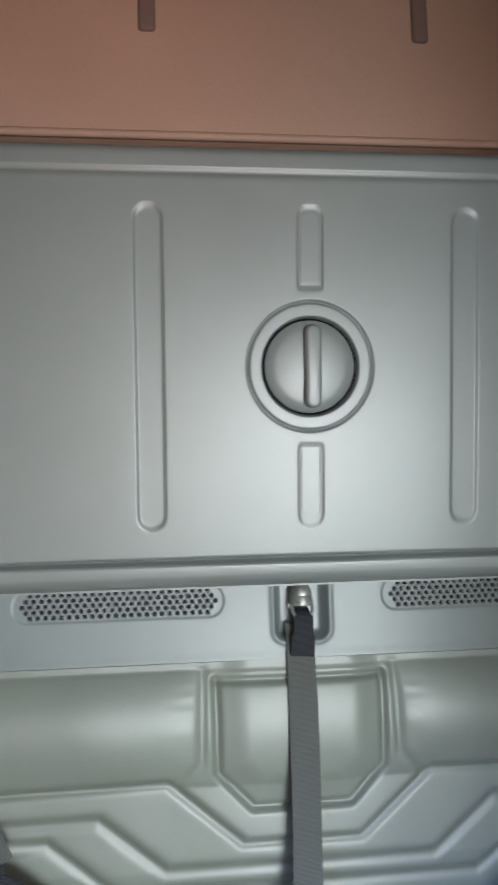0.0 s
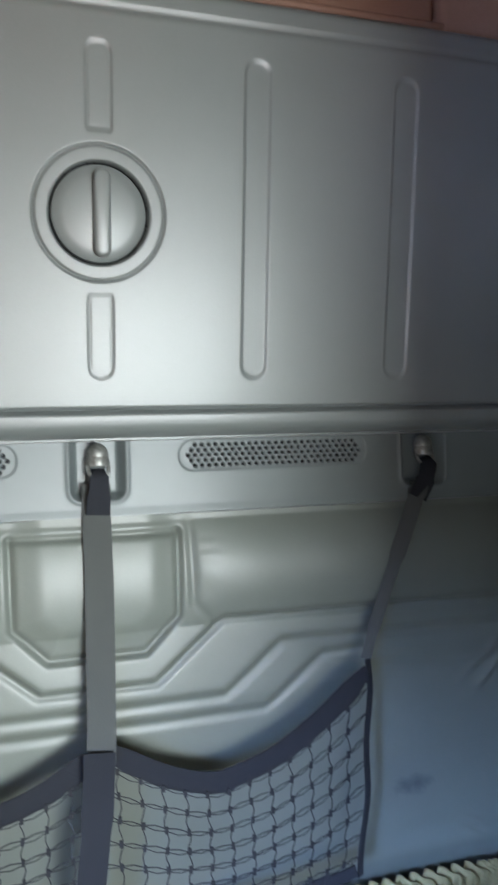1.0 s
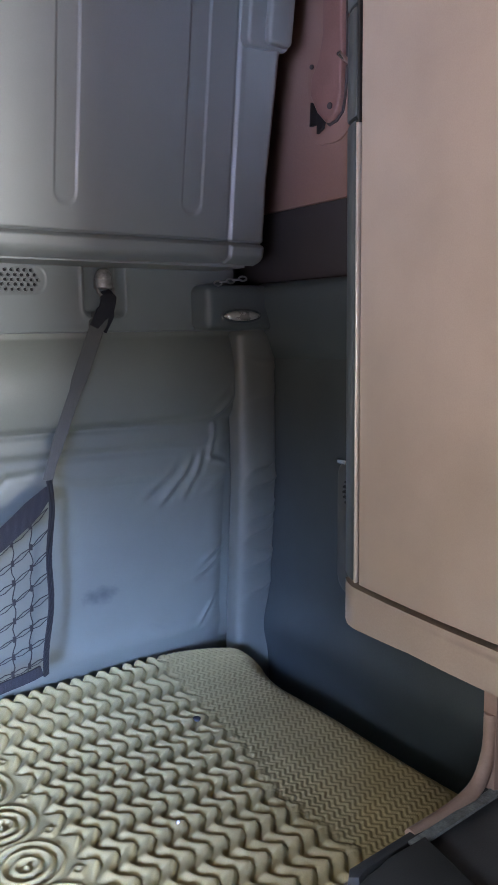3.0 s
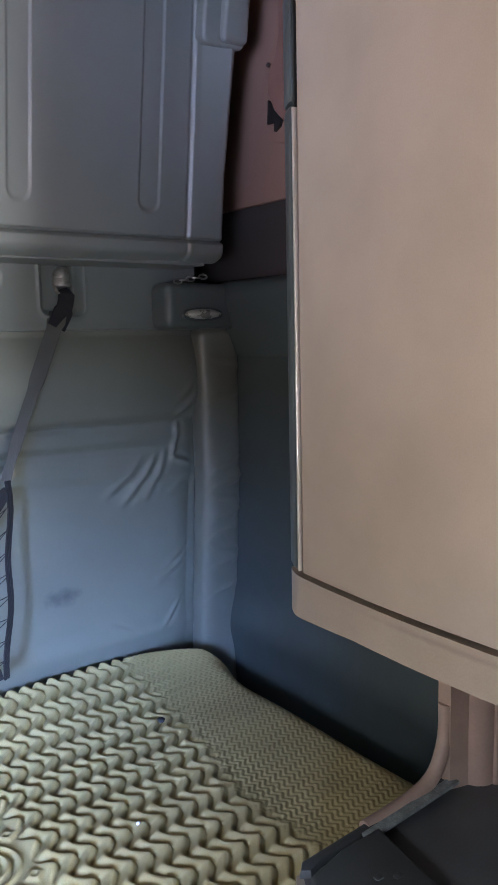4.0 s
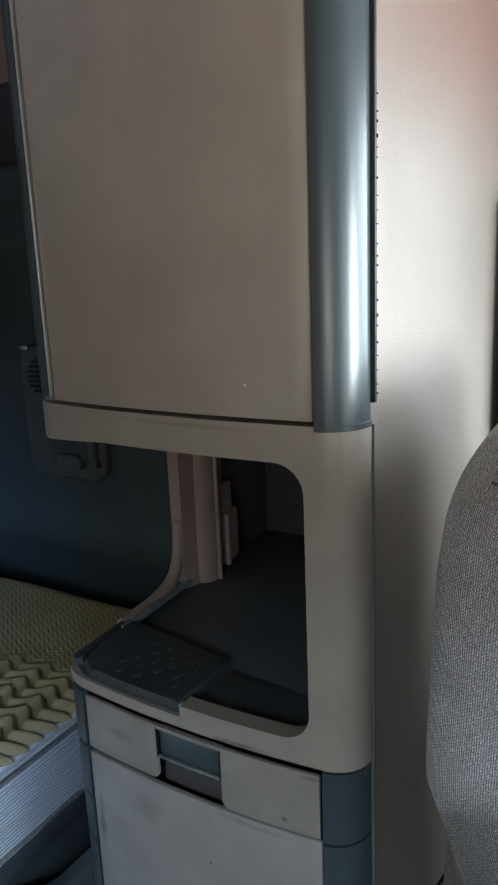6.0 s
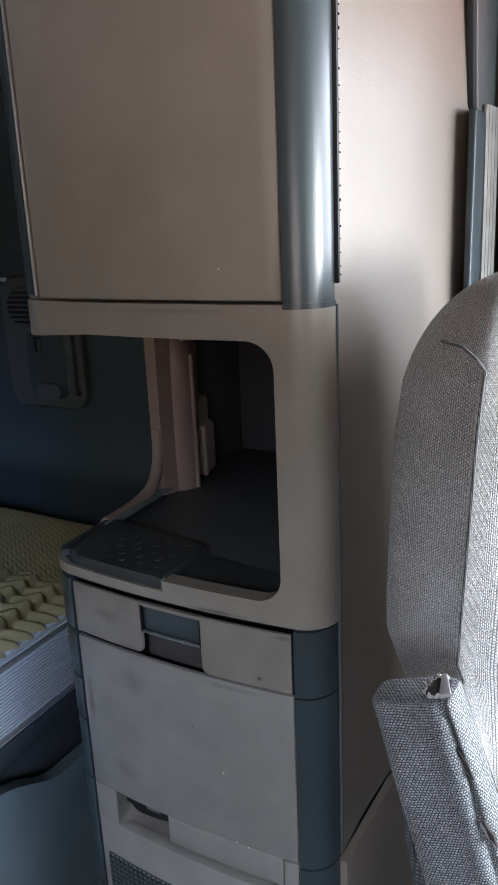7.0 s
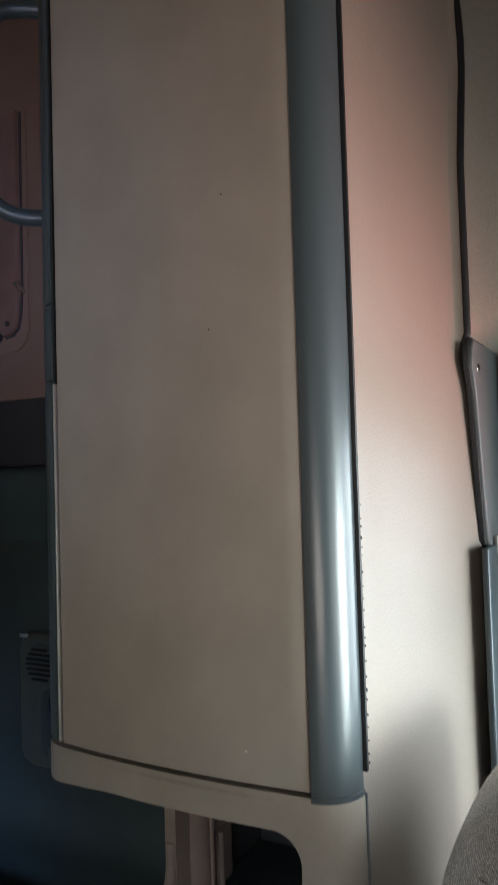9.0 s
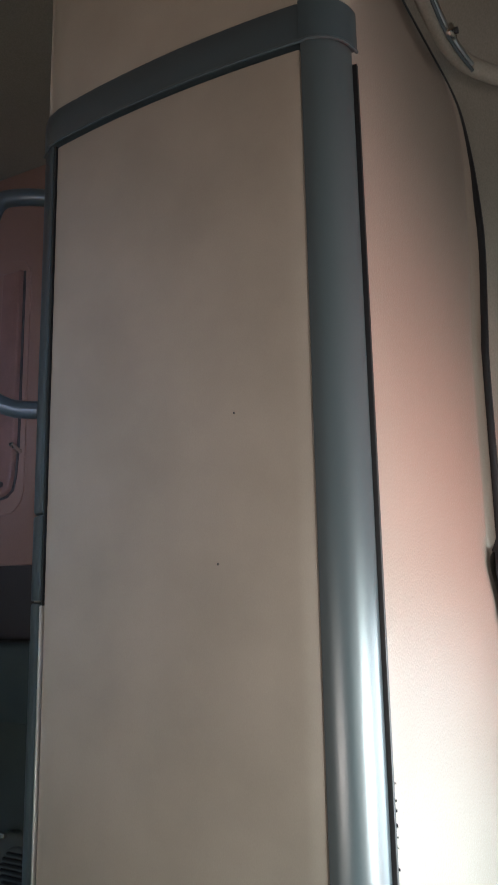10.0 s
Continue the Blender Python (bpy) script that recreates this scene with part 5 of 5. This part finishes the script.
insert = thing("speaker_insert", "grey plastic wall insert with louvred speaker and switch recess", "wall insert")
part("frame", prism(bmesh.new(), round_rect(0.965, 1.205, 0.862, 1.178, 0.045, 8), lambda u, v, w: (1.112 - w, u, v), 0.020, 0.008, 3), M_INSERT, insert)
part("top_clip", box(bmesh.new(), (1.083, 1.165, 1.165), (1.095, 1.195, 1.176), 0.003), M_CHROME, insert)
grl = part("speaker_ring", cyl(bmesh.new(), (1.098, 1.130, 1.105), (1.085, 1.130, 1.105), 0.052, 0.046, 28, 0.003), M_COVERPLATE, insert)
for k in range(7):
    h = math.sqrt(max(0.0, 0.042 ** 2 - (0.0115 * (k - 3)) ** 2))
    part("louvre", box(bmesh.new(), (1.079, 1.130 - h, 1.105 + 0.0115 * (k - 3) - 0.003), (1.087, 1.130 + h, 1.105 + 0.0115 * (k - 3) + 0.003), 0.002), M_BLACK, grl)
part("pocket", prism(bmesh.new(), round_rect(1.015, 1.135, 0.888, 1.050, 0.03, 6), lambda u, v, w: (1.0955 - w, u, v), 0.006, 0.002), M_DARKWALL, insert)
part("divider", box(bmesh.new(), (1.080, 0.985, 0.90), (1.094, 1.010, 1.16), 0.004), M_INSERT, insert)
part("switch", box(bmesh.new(), (1.078, 1.085, 1.000), (1.091, 1.100, 1.035), 0.003), M_BLACK, insert)
part("switch_edge", box(bmesh.new(), (1.0775, 1.0835, 1.002), (1.088, 1.0868, 1.033), 0.001), M_CHROME, insert, "bright edge of the switch")
part("lamp_base", prism(bmesh.new(), round_rect(1.032, 1.106, 0.886, 0.924, 0.018, 6), lambda u, v, w: (1.091 - w, u, v), 0.012, 0.003), M_COVERPLATE, insert)
part("rivet", cyl(bmesh.new(), (1.094, 0.985, 0.905), (1.088, 0.985, 0.905), 0.006, n=12, bev=0.002), M_BLACK, insert)

# ---- the passenger seat ----
seat = thing("passenger_seat", "grey tweed passenger seat with a folded armrest", "seat")


def seat_section(z):
    """Plan outline of the seat back at a height, shrinking to a rounded head."""
    top = 1.220
    k = np.clip((z - 1.05) / (top - 1.05), 0, 1)
    s = math.sqrt(max(0.0, 1 - k ** 2.5))
    lean = 0.016 * (1.2 - z) / 0.4
    pts = [(0.418, -0.075), (0.428, -0.03), (0.452, 0.004), (0.50, 0.022), (0.65, 0.030), (0.74, 0.020), (0.795, -0.008), (0.815, -0.05), (0.81, -0.12), (0.78, -0.162), (0.73, -0.150), (0.65, -0.135), (0.56, -0.150), (0.50, -0.166), (0.456, -0.144), (0.430, -0.106)]
    c = Vector((0.65, -0.075))
    out = []
    for x, y in pts:
        p = Vector((x, y)) - c
        if z < 0.84 and x < 0.6:
            p.y -= (0.84 - z) * 0.40 * (1 if y > -0.08 else 0.3)
        out.append((c.x + p.x * (0.45 + 0.55 * s) if k > 0 else x, c.y + p.y * max(0.06, s) + lean))
    return out


t = bmesh.new()
rings = []
for z in [0.52 + 0.045 * k for k in range(13)] + [1.10 + 0.120 * math.sin(math.pi / 2 * k / 12) for k in range(1, 13)]:
    pts = seat_section(min(z, 1.2198))
    loop = bend([(x, y, z) for x, y in pts + pts[:1]], 3)[:-1]
    rings.append([t.verts.new(p) for p in loop])
n = len(rings[0])


def wrap(bm, rings):
    """Skins rings of points and lays the cloth on them: length round the ring and along it, in metres."""
    n = len(rings[0])
    uv = bm.loops.layers.uv.new("cloth")
    round_, along = [0.0], [0.0]
    full = max(rings, key=lambda ring: (ring[0].co - ring[n // 2].co).length)
    for k in range(n):
        round_.append(round_[-1] + (full[k].co - full[(k + 1) % n].co).length)
    for a, b in zip(rings, rings[1:]):
        along.append(along[-1] + max((p.co - q.co).length for p, q in zip(a, b)))
    for i, (a, b) in enumerate(zip(rings, rings[1:])):
        for k in range(n):
            f = bm.faces.new((a[k], a[(k + 1) % n], b[(k + 1) % n], b[k]))
            for lp, (ku, kv) in zip(f.loops, ((k, i), (k + 1, i), (k + 1, i + 1), (k, i + 1))):
                lp[uv].uv = (round_[ku], along[kv])
    for ends in (rings[-1], rings[0][::-1]):
        for lp in bm.faces.new(ends).loops:
            lp[uv].uv = (lp.vert.co.y, lp.vert.co.x)


wrap(t, rings)
back_ = part("backrest", t, M_TWEED, seat, angle=70)
line = [(seat_section(z)[0][0] - 0.001, seat_section(z)[0][1] - 0.004, z) for z in [0.82 + 0.02 * k for k in range(17)]]
part("piping", tube(bmesh.new(), line + [(0.424, -0.070, 1.152), (0.428, -0.055, 1.163), (0.437, -0.034, 1.1655)], 0.0016, 6), M_PIPING, back_)
arm = bmesh.new()


def arm_place(u, v, w):
    """Local (across, along, out) of the folded armrest, hanging down and forward."""
    a = radians(16.5)
    return 0.267 - 0.8 * w, -0.070 - 0.8 * (v * math.sin(a) + u * math.cos(a)), 0.917 - 0.8 * (v * math.cos(a) - u * math.sin(a))


LENGTHS = [0.0, 0.0008, 0.0025, 0.006, 0.016] + [0.016 + 0.368 * k / 30 for k in range(1, 31)] + [0.392, 0.397, 0.40]
rows = []
for v in LENGTHS:
    end = math.sqrt(max(0.0, 1 - (1 - min(min(v, 0.40 - v), 0.006) / 0.006) ** 2))
    ring = []
    for k in range(56):
        a = k * math.tau / 56
        cu, cw = math.cos(a), math.sin(a)
        u = -0.0015 + 0.0435 * math.copysign(abs(cu) ** 0.42, cu) * (0.94 + 0.06 * end)
        w = 0.026 + 0.026 * math.copysign(abs(cw) ** 0.42, cw) * (0.88 + 0.12 * end)
        if cw > 0:
            # slack cloth: grooves on both sides of the welt, creases across the worn end
            w += 0.0010 * math.sin((u - 0.10 * v) * 150 + 2.0 * math.sin(v * 9)) * cw - 0.008 * math.exp(-((u - 0.011) / 0.0040) ** 2) - 0.007 * math.exp(-((u - 0.031) / 0.0035) ** 2)
            w += 0.0022 * math.sin(v * 38 + u * 60) * math.exp(-(v / 0.09) ** 2) + 0.0035 * math.exp(-((u - 0.039) / 0.004) ** 2) * math.sin(v * 23 + 0.6)
        if u > 0:
            u *= 1 + 1.1 * v
        ring.append(arm.verts.new(arm_place(u, v, w)))
    rows.append(ring)
wrap(arm, rows)
arm = part("armrest", arm, M_TWEED_ARM, seat, "tweed armrest folded down, worn at the end")
welt = bmesh.new()
rows = []
for k in range(41):
    v = 0.004 + 0.39 * k / 40
    fat = 0.0105 * (1 + 0.10 * math.sin(v * 31) + 0.06 * math.sin(v * 77 + 1)) * math.sqrt(max(0.05, 1 - (1 - min(k, 2) / 2) ** 2)) * (1 + 0.5 * v)
    mid = 0.021 * (1 + 1.1 * v) + 0.0012 * math.sin(v * 26)
    rows.append([welt.verts.new(arm_place(mid + fat * math.cos(q * math.tau / 20), v, 0.0455 + 0.85 * fat * math.sin(q * math.tau / 20))) for q in range(20)])
wrap(welt, rows)
part("welt", welt, M_TWEED_ARM, arm, "rolled cloth welt along the armrest", 70)
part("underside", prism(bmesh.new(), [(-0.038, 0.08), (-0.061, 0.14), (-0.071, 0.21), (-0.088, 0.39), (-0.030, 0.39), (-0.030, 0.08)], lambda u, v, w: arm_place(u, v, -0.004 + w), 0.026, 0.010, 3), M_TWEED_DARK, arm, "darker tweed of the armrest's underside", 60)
t = bmesh.new()
rng = random.Random(12)
HOLE = [(0.0225 + 0.0125 * math.cos(q * math.tau / 28) * (1 + 0.10 * math.sin(q * 2.3)), 0.023 + 0.019 * math.sin(q * math.tau / 28) * (1 + 0.08 * math.sin(q * 1.7))) for q in range(28)]
for k in range(60):
    u, w = HOLE[k % 28]
    if u > 0.030 and w < 0.03:
        continue
    p = Vector(arm_place(u + 0.002 * (rng.random() - 0.5), 0.001, w + 0.002 * (rng.random() - 0.5)))
    q = p + Vector((0.006 * (rng.random() - 0.6), 0.006 * (rng.random() - 0.5), 0.0015 + 0.003 * rng.random()))
    tube(t, [p, (p + q) / 2 + Vector((0.001 * rng.random(), 0.001, 0.0012)), q], [0.0009, 0.0008, 0.0004], 5)
tagged(part("frayed_rim", t, M_FRAY, arm, "frayed pale threads round the torn end"), kind="stuff")
part("worn_core", prism(bmesh.new(), HOLE, lambda u, v, w: arm_place(u, 0.0015 - w, v), 0.0025, 0.0006), M_TORN, arm, "bare dark core showing through the torn cloth")
part("core_plate", prism(bmesh.new(), [(0.0215, 0.004), (0.0270, 0.003), (0.0400, 0.040), (0.0290, 0.043)], lambda u, v, w: arm_place(u, 0.002 - w, v), 0.0065, 0.0010), M_COREPLATE, arm, "pale plastic core of the armrest")
part("arm_hinge", cyl(bmesh.new(), (0.24, -0.20, 0.64), (0.50, -0.14, 0.64), 0.022, n=20, bev=0.003), M_BLACK, seat)
for u0, v0, ln in ((0.038, 0.066, 0.017), (0.043, 0.142, 0.015)):
    for off, wide, lift, mat, text in ((0.0, 0.0024, 0.0460, M_TORN, "ragged dark tear in the cloth"), (-0.0032, 0.0020, 0.0456, M_COREPLATE, "pale foam bulging at the tear")):
        part("tear" if off == 0 else "foam", prism(bmesh.new(), [(u0 + off + wide * math.sin(q * math.tau / 16) * (1 + 0.3 * math.sin(q * 2.1)) + 0.25 * ln * math.cos(q * math.tau / 16), v0 + ln * (1 + off * 90) * math.cos(q * math.tau / 16)) for q in range(16)], lambda u, v, w: arm_place(u, v, lift + w), 0.004, 0.001), mat, arm, text)
part("cushion", box(bmesh.new(), (0.43, -0.66, 0.42), (0.87, -0.12, 0.56), 0.05, 5), M_TWEED, seat)
part("pedestal", box(bmesh.new(), (0.48, -0.58, 0.0), (0.82, -0.10, 0.42), 0.02, 3), M_SLATE, seat)
